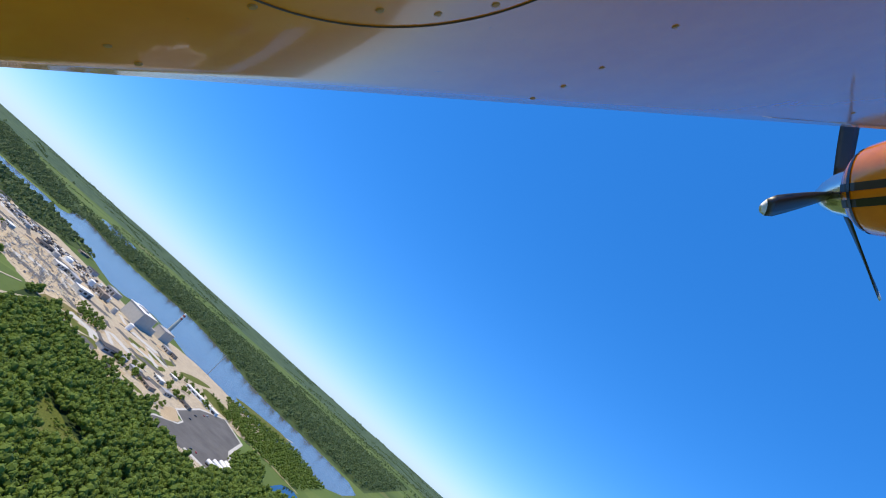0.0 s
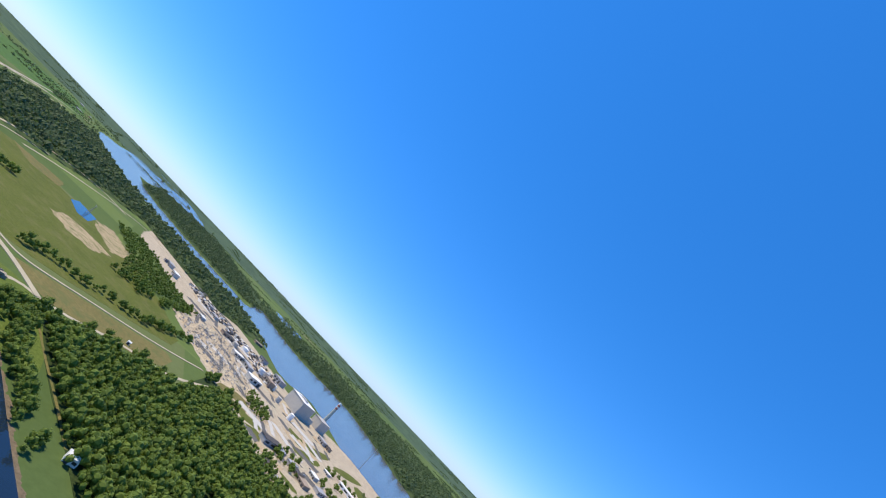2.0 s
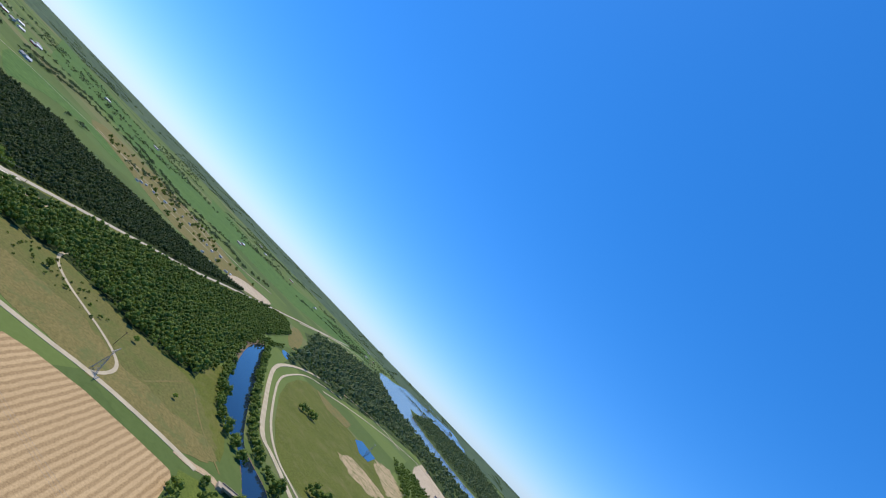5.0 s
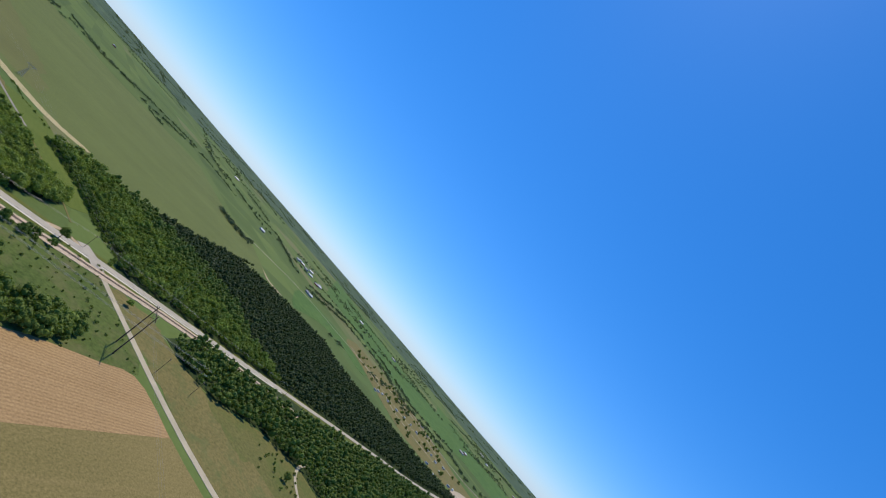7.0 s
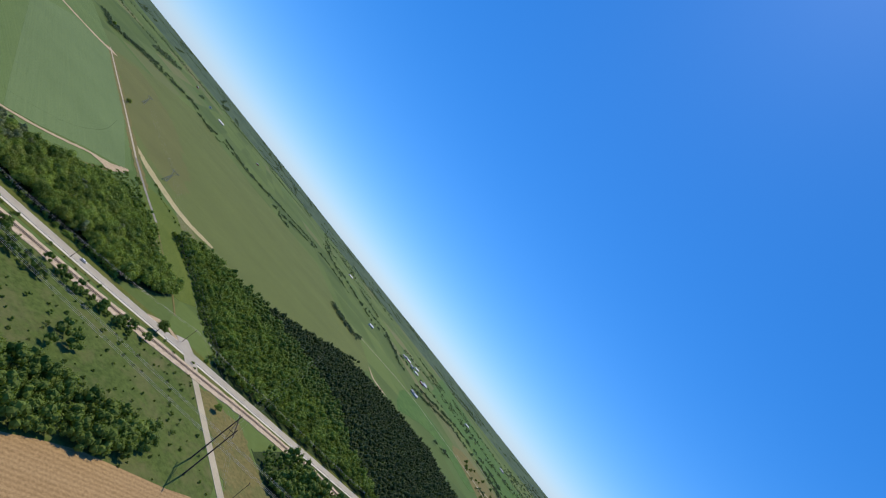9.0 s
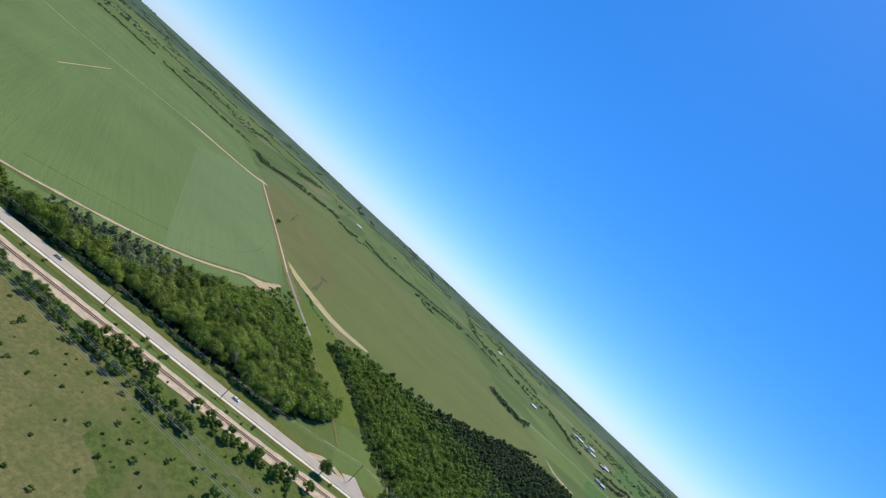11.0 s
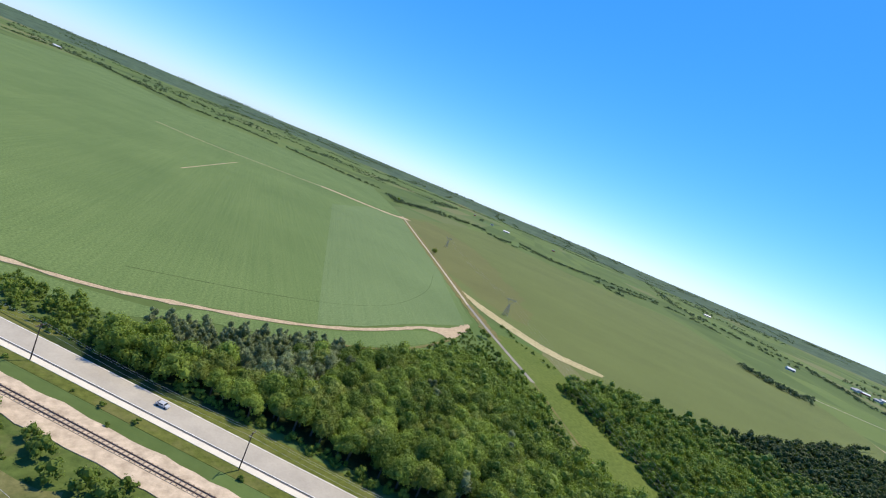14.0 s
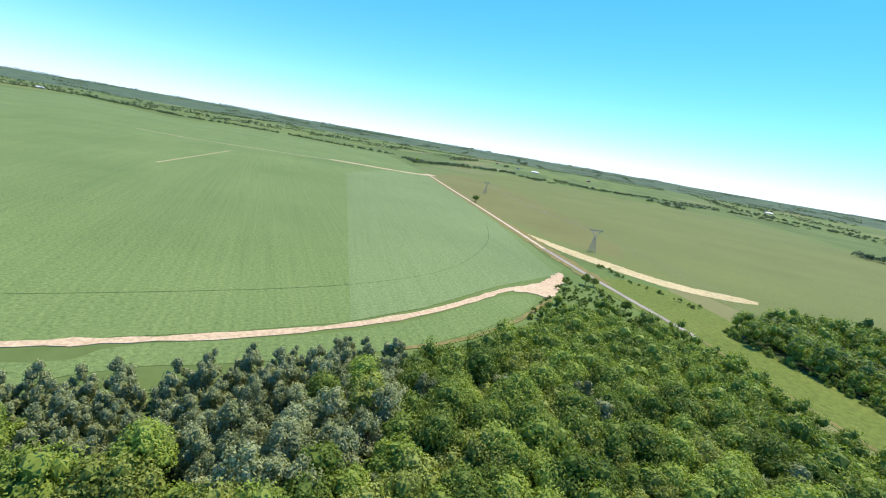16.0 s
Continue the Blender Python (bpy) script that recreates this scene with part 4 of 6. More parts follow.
WOOD_S = [(-344.7, 16.2), (-385.2, 18.4), (-417.6, 41.3), (-461.8, 91.0), (-519.5, 153.0), (-672, 283), (-865, 453), (-757, 432), (-542.8, 291.8), (-444.6, 242.7), (-339.1, 199.6), (-343.7, 154.8), (-364.2, 124.9), (-370.7, 108.8), (-360.8, 77.8), (-340.1, 53.8), (-336.8, 35.5), (-344.4, 14.7)]
WOOD_P = [(-207.1, 249.4), (-205.8, 269.4), (-209.1, 297.0), (-198.6, 325.4), (-181.9, 336.1), (-217.9, 428.3), (-167.6, 414.3), (-200.6, 409.0), (-137.9, 382.0), (-99.2, 358.4), (-77.3, 389.1), (-75.1, 354.2), (-77.0, 361.6), (-25.1, 339.0), (-7.7, 395.9), (19.7, 425.3), (51.7, 463.1), (14.9, 205.6), (-39.4, 157.4), (-55.7, 182.7), (-120.6, 210.8), (-147.8, 220.7), (-172.3, 230.9)]
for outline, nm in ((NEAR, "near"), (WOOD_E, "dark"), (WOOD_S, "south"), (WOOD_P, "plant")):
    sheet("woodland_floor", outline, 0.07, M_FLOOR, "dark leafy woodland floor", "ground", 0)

OPEN = [(HIGHWAY, 6.5), (offset_line(HIGHWAY[6:11], 9.5), 8), (LANE, 5), (RAIL, 4.5)]


def clear(places, ease=1.0):
    """Leaves out what would stand on a road or on the rails."""
    out = []
    for x, y in places:
        for line, gap in OPEN:
            if any(_near(x, y, a, b) < gap * ease for a, b in zip(line, line[1:])):
                break
        else:
            out.append((x, y))
    return out


def _near(x, y, a, b):
    dx, dy = b[0] - a[0], b[1] - a[1]
    k = max(0, min(1, ((x - a[0]) * dx + (y - a[1]) * dy) / (dx * dx + dy * dy or 1)))
    return math.hypot(x - a[0] - k * dx, y - a[1] - k * dy)


CORRIDOR = [(-188, 231), (-206, 247), (-141, 219), (-122, 208), (-138, 203), (-165, 214)]


def off_lane(places):
    """Keeps the lane to the plant and its verges open."""
    return [p for p in places if not any(_near(*p, u, v) < (21 if v[1] < 340 else 8) for u, v in zip(PLANT_LANE, PLANT_LANE[1:])) and not inside(*p, CORRIDOR)]


# trees of the near wood, one by one
KINDS = [tree_kind(11, 8.6, 3.7, 17, 185, 0.185, M_LEAF, "tall broadleaf tree with a full green crown"),
         tree_kind(12, 9.4, 4.1, 19, 185, 0.19, M_LEAF, "tall broadleaf tree with a full green crown"),
         tree_kind(13, 7.2, 3.3, 15, 185, 0.175, M_LEAF_LIME, "broadleaf tree with a lime-green crown"),
         tree_kind(14, 7.8, 3.2, 15, 185, 0.17, M_LEAF_LIME, "broadleaf tree with a lime-green crown"),
         tree_kind(15, 8.2, 2.6, 15, 180, 0.155, M_LEAF_GREY, "grey-green poplar with a fine silvery crown", 1.25),
         tree_kind(16, 7.4, 2.3, 14, 180, 0.155, M_LEAF_GREY, "grey-green poplar with a fine silvery crown", 1.3)]
POPLAR = [(-242.3, -163.2), (-245.3, -162.4), (-258.9, -160.4), (-279.0, -163.2), (-293.2, -163.7), (-301.4, -153.6), (-285.8, -137.9), (-277.5, -130.2), (-268.9, -128.2), (-263.3, -128.3), (-262.2, -137.7), (-256.3, -142.2), (-247.7, -145.7)]
LIME = [(-247.7, -145.7), (-256.3, -142.2), (-260.2, -136.6), (-261.3, -129.0), (-249.2, -134.0)]
near_places = [p for p in clear(scatter(NEAR, 4.0, 5, 0.38), 1.1) if -352 < p[0] < -222 and p[1] < -84]
near_places = [p for p in near_places if not inside(*p, POPLAR)] + clear([p for p in scatter(POPLAR, 3.1, 55, 0.4) if inside(*p, NEAR) or p[1] < -150])
near_places = [p for p in near_places if inside(*p, POPLAR) or p[1] > -152 or p[0] < -296]
near_places.sort(key=lambda p: (p[0] + 290) ** 2 * 0.5 + (p[1] + 118) ** 2)
rnd = random.Random(21)
used = set()
for x, y in near_places[:296]:
    k = rnd.choice((4, 5)) if inside(x, y, POPLAR) and rnd.random() < 0.9 else rnd.choice((2, 3)) if inside(x, y, LIME) else rnd.choice((0, 1, 0, 1, 2, 3, 3, 5) if rnd.random() < 0.5 else (0, 1))
    s = rnd.uniform(0.78, 1.12) * (1.0 if k > 3 else 0.9 if k < 2 else 1.0)
    if k > 3 and y < -143:
        s *= 0.8
    if x > -246 and y < -140:
        s *= 0.62
    m = Matrix.Translation((x, y, 0.05)) @ Matrix.Rotation(rnd.uniform(0, 6.28), 4, "Z") @ Matrix.Diagonal((s * rnd.uniform(0.92, 1.08), s * rnd.uniform(0.92, 1.08), s * rnd.uniform(0.9, 1.1), 1))
    if k not in used:
        used.add(k)
        KINDS[k].matrix_world = m
    else:
        t = copy_thing(KINDS[k], Matrix())
        t.matrix_basis = m
for k in range(6):
    if k not in used:
        KINDS[k].matrix_world = Matrix.Translation((-300 - 5 * k, -130, 0.05))

# the woods behind, each as one mass of trees
MID = [crown_arrays(30 + i, h, r, n, 16, 0.33, 1.0, 0.84) for i, (h, r, n) in enumerate(((7.4, 3.0, 5), (8.4, 3.6, 6), (6.0, 2.3, 3), (7.0, 3.2, 5), (5.0, 2.2, 3)))]
ROUND = [crown_arrays(70 + i, h, r, n, 26, 0.34, 1.0, 0.8) for i, (h, r, n) in enumerate(((8.2, 3.9, 8), (9.2, 4.5, 9), (6.8, 3.3, 6), (7.6, 4.1, 8)))]
NEARSMALL = [crown_arrays(90 + i, h, r, 8, 42, 0.25, 1.0, 0.68, BALL, (0.8, 1.14)) for i, (h, r) in enumerate(((7.6, 3.1), (8.4, 3.5), (6.4, 2.6)))]
NEARMID = [crown_arrays(35 + i, h, r, 13, 105, 0.2, 1.0, 0.64, BALL, (0.8, 1.12)) for i, (h, r) in enumerate(((8.4, 3.6), (9.2, 4.0), (7.4, 3.3)))]
PINES = [crown_arrays(40 + i, h, r, 2, 12, 0.5, u, 0.86) for i, (h, r, u) in enumerate(((7.6, 3.2, 1.1), (8.6, 3.5, 1.1), (6.2, 2.8, 1.0), (7.0, 3.6, 1.0)))]
BUSH = [crown_arrays(50 + i, h, r, 4, 26, 0.17, 0.8) for i, (h, r) in enumerate(((1.4, 0.9), (1.9, 1.2), (1.1, 0.8)))]
FAR = [crown_arrays(60 + i, h, r, 4, 6, 1.1, 0.8, 0.95, GEM) for i, (h, r) in enumerate(((8.0, 6.0), (9.0, 7.0), (7.0, 6.5)))]
rest = near_places[296:]
FINE = [crown_arrays(38 + i, h, r, 12, 80, 0.17, 1.2) for i, (h, r) in enumerate(((8.2, 2.6), (7.4, 2.3)))]
thicket = [p for p in rest if inside(*p, POPLAR)]
if thicket:
    grove("poplar_thicket", thicket, FINE, M_LEAF_GREY, "grey-green poplar thicket with fine silvery crowns", (0.6, 0.9), seed=2)
grove("wood", [p for p in rest if not inside(*p, POPLAR)] + [p for p in clear(scatter(NEAR, 4.0, 5, 0.38), 1.1) if not (-352 < p[0] < -222 and p[1] < -84)], NEARMID, M_NEAR, "dense green broadleaf wood beside the highway", seed=3)
grove("wood_corner", clear(scatter([(-324.8, -157.6), (-350, -172), (-374, -168), (-383, -157), (-376, -142), (-358.8, -117.9), (-351.3, -126.4), (-356.1, -140.6), (-354.7, -152.7), (-320.1, -154.1)], 3.3, 154, 0.46, 0.85) + scatter([(-371, -141), (-378, -142), (-369, -124), (-362, -108), (-360, -94), (-353, -84), (-344, -100), (-349, -120), (-354, -138)], 3.3, 158, 0.46, 0.9)), NEARSMALL, M_NEAR, "young green trees at the wood's corner", (0.45, 0.9), seed=28)
east = clear(scatter(WOOD_E, 4.2, 6, 0.48))
north_part = [p for p in east if noise.noise((p[0] * 0.008, p[1] * 0.008, 2)) + (-p[0] - 460) * 0.0025 < 0.0]
dark_part = [p for p in east if p not in set(north_part)]
SKIRT = along([(-313, -70), (-306, -79.6), (-290.7, -92.2), (-267.7, -116.8), (-242, -139), (-223, -157)], 1.5, 1.2, 159) + along([(-348, -32), (-362, -42), (-371, -66), (-388, -98), (-405, -151), (-439, -149)], 1.6, 1.6, 160)
grove("wood_skirt", SKIRT, NEARSMALL, M_NEAR, "low green shrubs along the wood's edge", (0.25, 0.5), seed=33, category="bushes", low=0.35)
edge_part = [p for p in north_part if p[0] > -455]
north_part = [p for p in north_part if p[0] <= -455]
grove("wood", edge_part, NEARSMALL, M_NEAR, "dense green wood edge beside the power corridor", (0.7, 1.2), seed=29)
grove("wood", north_part, MID, M_WOODS, "dense green wood beside the power corridor", (0.7, 1.25), seed=4)
grove("pine_wood", dark_part, PINES, M_PINE, "dark close-grown plantation north of the highway", (0.8, 1.35), seed=5, low=0.4)
grove("wood", clear(scatter(WOOD_S, 4.2, 7, 0.48, 0.93)), MID, M_WOODS, "green wood between highway and meadow", (0.7, 1.25), seed=6)
ROLL = [crown_arrays(80 + i, h, r, n, 18, 0.3, 1.0, 0.86) for i, (h, r, n) in enumerate(((7.6, 3.3, 5), (8.6, 3.8, 6), (6.4, 2.7, 4), (7.2, 3.4, 5)))]
CLEARING = [(-100, 278), (-90, 281), (-72, 269), (-61, 266), (-64, 246), (-77, 238), (-90, 256)]
EDGE = [p for p in scatter(WOOD_P, 8.5, 156, 0.48, 0.42) if any(9 < _near(*p, u, v) < 21 for u, v in zip(PLANT_LANE[2:7], PLANT_LANE[3:8])) and not any(_near(*p, u, v) < 9 for u, v in zip(PLANT_LANE, PLANT_LANE[1:])) and not inside(*p, CORRIDOR)]
grove("lane_trees", EDGE, ROUND, M_WOODS, "large green trees beside the plant lane", (0.8, 1.25), seed=31)
grove("wood", [p for p in off_lane(scatter(WOOD_P, 4.5, 8, 0.46)) if not inside(*p, CLEARING)], ROLL, M_WOODS, "rolling green wood beside the power plant", (0.9, 1.35), seed=7)

grove("bushes", scatter(CLEARING, 3.6, 155, 0.5, 0.4), BUSH, M_WOODS, "low bushes in the clearing", (0.6, 1.6), seed=30, category="bushes")

grove("camp_trees", scatter([(-1067, 35), (-975, 102), (-869, 152), (-790, 200), (-790, 290), (-870, 345), (-912, 430), (-934, 364), (-1054, 307), (-1150, 220), (-1160, 133)], 24, 157, 0.5, 0.5), ROUND, M_WOODS, "scattered green trees of the campground", (0.6, 1.1), seed=32)

# river woods and islands
for pts, step, lab in (([(-885, 610), (-1459, 1148), (-1015, 947), (-775, 968), (-534, 942), (-390, 820), (-414, 784), (-443, 691), (-526, 711), (-689, 741), (-670, 607), (-617, 486), (-603, 419), (-705, 432), (-937, 575)], 8.5, "woods on the river's near bank"),
                       ([(-1325, 1268), (-2034, 2047), (-2061, 2502), (-1489, 2151), (-788, 1376), (-746, 1170), (-841, 1154), (-951, 1151), (-1165, 1195)], 11, "wooded island in the river"),
                       ([(-808, 1462), (-773, 1592), (-601, 1739), (-282, 1670), (-23, 1452), (385, 1604), (184, 940), (76, 982), (-15, 974), (-92, 1017), (-198, 1145), (-342, 1305), (-414, 1275), (-604, 1284)], 9, "woods on the river's far bank"),
                       ([(-2242, 2801), (-1604, 2261), (-1351, 2089), (-968, 1687), (-905, 1451), (-833, 1244), (-967, 1284)], 15, "woods across the river"),
                       ([(-530, 547), (-524, 588), (-439, 568), (-352.3, 533.7), (-349.7, 505.1), (-330.5, 419.9), (-327.4, 387.9), (-407.2, 471.7)], 6.5, "grove beside the levee field"),
                       ([(-518.2, 247.2), (-558.4, 296.3), (-620, 370), (-503.5, 281.4), (-425.5, 246.1), (-374.1, 218.2), (-348.9, 194.5), (-449.7, 209.9)], 5.5, "wood at the lagoon's head"),
                       ([(-550.4, 348.4), (-754, 465), (-890, 591), (-789, 642), (-653, 600), (-689, 580), (-657, 476), (-606, 403)], 8, "wood beside the levee road"),
                       ([(-937, 542), (-1276, 846), (-1567, 1219), (-860, 820), (-760, 672), (-766, 570), (-764, 492)], 9.5, "wood between levee and river"),
                       ([(-82.0, 670.4), (-44.6, 697.1), (32.2, 722.9), (83.4, 637.6), (47.3, 522.0), (-13.4, 536.1), (-59.5, 607.1)], 6, "trees along the plant's river bank"),
                       ([(-203.7, 471.6), (-222.0, 522.9), (-178.8, 494.5), (-170.3, 464.3), (-185.0, 456.7)], 5.5, "clump of trees in the plant yard"),
                       ([(-132.5, 383.1), (-132.4, 417.9), (-113.8, 397.4), (-84.1, 381.8), (-78.9, 397.3), (-94.9, 370.1), (-115.8, 373.9)], 5, "trees beside the plant offices"),
                       ([(-89.1, 615.6), (-64.3, 593.5), (-5.5, 610.0), (-17.6, 538.8), (-54.9, 559.3)], 5.5, "trees by the lot")):
    if step >= 7:
        sheet("wood_floor", pts, 0.075, M_SCRUB, "dark scrubby floor below the river woods", "ground", 0)
    grove("river_wood", scatter(pts, step if step < 7 else step * 2.3, int(step * 10), 0.45), MID if step < 7 else FAR, M_WOODS if step < 7 else M_FAR_HAZED, "green " + lab, (0.7, 1.1) if step < 7 else (1.0, 1.7), seed=int(step * 7), category="trees")

grove("lot_trees", scatter([(-17.9, 443), (-4, 514), (12, 470), (20, 389), (-10, 300), (-24, 320), (-30, 336), (-14, 342), (-4, 384)], 4.6, 151, 0.46), ROLL, M_WOODS, "green trees round the end of the lot", (0.8, 1.2), seed=25)
grove("flood_plain_trees", scatter([(-1000, 1700), (-900, 1839), (-834, 2321), (-462, 2476), (-21, 2336), (560, 2250), (182, 950), (72, 980), (-86, 1020), (-192, 1150), (-328, 1300), (-404, 1280), (-596, 1300), (-778, 1400)], 23, 152, 0.48, 0.85), FAR, M_FAR_HAZED, "green scrub and trees of the flood plain", (0.5, 1.3), seed=26)
grove("point_trees", scatter([(-810, 1290), (-745, 1180), (-705, 1175), (-735, 1330), (-770, 1410)], 12, 153, 0.45), FAR, M_FAR_HAZED, "dark trees on a point in the river", (0.7, 1.1), seed=27)
OFFICE = []
for k, (x, y) in enumerate([(-133.4, 430.9), (-127.0, 428.0), (-133.0, 450.9), (-129.0, 460.9), (-115.7, 541.0), (-112.9, 559.7), (-98.4, 562.4), (-90.4, 559.3), (-95.0, 520.1), (-99.1, 482.8), (-114.8, 430.3), (-83.3, 397.6), (-85.2, 414.4), (-89.0, 476.4), (-72.1, 534.6)]):
    OFFICE += [(x, y), (x + 5, y + 3), (x - 3, y + 6)]
grove("yard_trees", OFFICE, ROUND, M_WOODS, "small green trees between the plant offices", (0.5, 0.9), seed=24)

# banks of the lagoon, hedgerows and single trees
BANKS = along([(-413.9, 241.1), (-346.9, 219.8), (-312.6, 212.3), (-295.1, 214.8), (-283.8, 220.1), (-274.0, 220.8)], 3.2, 3, 71) + along([(-543.5, 317.9), (-433.8, 276.8), (-361.6, 251.5), (-312.5, 236.3), (-288.7, 235.5), (-273.6, 243.6), (-257.1, 241.5)], 3.2, 2.5, 72) + along([(-230.5, 206.8), (-204.0, 198.2), (-182.1, 189.8), (-161.7, 181.8), (-149.3, 175.4)], 3.4, 3.5, 73) + along([(-226.3, 234.2), (-205.3, 230.3), (-181.2, 219.3), (-159.5, 209.5)], 3.2, 5.0, 74)
BANKS += scatter([(-228.1, 231.5), (-247.4, 261.4), (-220.8, 254.3), (-181.1, 231.6), (-158.6, 218.0), (-135.2, 202.4), (-134.4, 195.5), (-168.1, 210.3), (-197.7, 220.9)], 4.2, 141, 0.45, 0.9) + scatter([(-234.0, 204.6), (-245.2, 217.8), (-204.3, 205.3), (-179.6, 193.1), (-155.0, 182.6), (-137.9, 175.0), (-131.1, 168.4), (-150.3, 173.3), (-176.7, 186.0), (-199.4, 195.7)], 4.2, 142, 0.45, 0.9)
BANKS += along([(-239.2, 196.1), (-215.5, 188.5), (-198.1, 180.6), (-181.2, 174.5)], 4, 4, 75) + along([(-170.9, 167.4), (-164.6, 169.0), (-154.9, 164.9)], 4, 4, 76) + along([(-225.4, 176.9), (-205.9, 172.7)], 4, 3, 77) + along([(-206.5, 252.6), (-175.8, 242.5), (-153.2, 232.6)], 4, 5, 78) + along([(-131.0, 197.3), (-124.2, 200.7), (-117.1, 192.8)], 4, 4, 79)
grove("bank_trees", off_lane(BANKS), ROUND, M_WOODS, "green trees lining the lagoon banks", (0.6, 1.0), seed=12)
ROWS = along([(-291.5, 278.2), (-291.1, 295.2), (-285.4, 308.1)], 4, 1.5, 81) + along([(-279.4, 313.1), (-274.2, 319.7)], 4, 1.5, 82) + along([(-276.5, 331.8), (-267.4, 344.6), (-261.6, 367.8), (-265.2, 419.3), (-265.1, 442.7)], 4.2, 3, 83) + along([(-347.2, 404.6), (-321.7, 415.4), (-320.2, 451.4), (-353.4, 540.9)], 4.5, 6, 84) + along([(-433.3, 330.6), (-429.3, 340.8)], 3.5, 2.5, 85) + along([(-212.0, 250.4), (-198.7, 261.0), (-207.1, 285.3), (-188.3, 289.3)], 5, 6, 86)
grove("field_trees", ROWS, ROUND, M_WOODS, "round dark green trees in rows on the grass", (0.75, 1.15), seed=13)
LEFT = along([(-207.4, -179.0), (-215.0, -175.8), (-220.6, -173.2), (-228.9, -165.5), (-237.1, -159.8)], 1.7, 3.6, 133) + along([(-216.2, -166.9), (-223.8, -162.4), (-231.5, -156.6)], 2.4, 2.0, 134)
LEFT += scatter([(-207, -181), (-238, -161), (-250, -153), (-246, -144), (-234, -152), (-219, -165), (-203, -178)], 2.6, 161, 0.48, 0.85)
grove("edge_trees", clear(LEFT), NEARSMALL, M_NEAR, "young green trees at the field's edge", (0.28, 0.6), seed=23)
SOUTH = along([(-244.9, -12.3), (-254.3, -8.0), (-265.5, -4.1), (-277.4, 6.7)], 2.6, 5, 91, 0.95) + along([(-244.0, -5.3), (-257.2, 1.9), (-271.9, 12.4), (-277.0, 15.5)], 2.6, 4, 92, 0.9) + along([(-266.4, -19.5), (-272.9, -29.7), (-257.8, -26.3)], 6, 4, 93, 0.7)
SOUTH += scatter([(-231.8, -21.6), (-243.6, -23.3), (-250.7, -16.7), (-259.7, -8.9), (-272.0, -1.4), (-285.8, 7.1), (-279.7, 14.0), (-247.6, 9.2), (-241.0, 4.1), (-234.2, 2.3), (-228.0, 1.5)], 3.3, 143, 0.45, 0.9)
grove("meadow_trees", SOUTH, ROUND, M_WOODS, "clump of green trees between meadow and cut field", (0.5, 1.0), seed=14)
RAILSIDE = along([(-232.5, -104.8), (-239.7, -96.1), (-247.7, -83.6), (-260.5, -81.5), (-265.9, -77.3)], 1.7, 2.6, 94) + along([(-244.1, -86.7), (-252.3, -77.7), (-261.3, -68.7), (-267.4, -60.4), (-271.2, -57.5)], 1.5, 3.2, 95) + along([(-220.7, -121.6), (-227.6, -109.8), (-233.7, -103.0)], 3.4, 1.8, 96, 0.7) + along([(-276.3, -74.9), (-281.6, -60.4), (-289.0, -54.9), (-310.6, -41.2)], 3.2, 1.6, 97, 0.7)
RAILSIDE += along([(-252.9, -88.0), (-263.1, -83.5), (-274.9, -73.3), (-280.8, -56.9), (-293.0, -43.7), (-312.9, -36.3)], 1.7, 3.0, 144, 0.85)
grove("railside_trees", clear(RAILSIDE), ROUND, M_WOODS, "scrubby green trees along the railway", (0.3, 0.72), seed=15)
grove("bushes", [p for p in scatter(MEADOW, 4.2, 98, 0.5, 0.42) if p[0] < -150], BUSH, M_WOODS, "small dark bushes scattered over the meadow", (0.35, 1.0), seed=16, category="bushes")
grove("bushes", scatter([(-212.8, -164.9), (-220.4, -164.4), (-229.3, -158.5), (-239.8, -148.0), (-240.9, -136.9), (-229.5, -147.5), (-220.9, -156.9), (-213.2, -161.2)], 2.6, 104, 0.5, 0.9) + along(offset_line(HIGHWAY[2:6], 6.8), 7, 0.8, 99, 0.5) + along(offset_line(HIGHWAY[1:6], 9), 5, 1.5, 100, 0.4) + along([(-428.3, -217.9), (-420.4, -183.0), (-420.7, -166.2)], 2.6, 2.0, 101) + scatter([(-334.0, -167.0), (-387.9, -198.1), (-396.6, -190.1), (-383.8, -169.6), (-364.1, -170.7), (-341.3, -163.8)], 2.8, 102, 0.5, 0.8) + scatter([(-352.0, 82.6), (-360.1, 96.7), (-358.0, 125.7), (-330.5, 145.2), (-317.6, 130.9), (-333.3, 102.4), (-327.2, 89.1)], 5, 103, 0.5, 0.6), BUSH, M_WOODS, "low bushes on the grass verges", (0.5, 1.3), seed=17, category="bushes")
CORNER = [(-498.6, -392.8), (-394.3, -194.5), (-396.5, -192.5), (-382.6, -169.8), (-363.3, -179.5), (-491.4, -384.3), (-717, -852), (-321.0, -44.4), (-332.5, -4.3), (-331.4, -4.3), (-327.2, 157.2), (-342.6, 106.2), (-434.8, 340.6), (-295.7, 181.1)]
for i, (x, y) in enumerate(CORNER):
    t = copy_thing(KINDS[(0, 1, 2)[i % 3]], Matrix.Translation((x, y, 0.0)) @ Matrix.Rotation(i * 1.3, 4, "Z"))
    s = (0.55, 0.5, 0.5, 0.5, 0.35, 0.9, 1.0, 0.75, 0.55, 0.5, 0.45, 0.7, 0.8, 0.35)[i % 14]
    t.matrix_basis = Matrix.Translation((x, y, 0.0)) @ Matrix.Rotation(i * 1.3, 4, "Z") @ Matrix.Diagonal((s, s, s, 1))
    tagged(t, "single dark green tree standing in the open", "tree", "single trees")
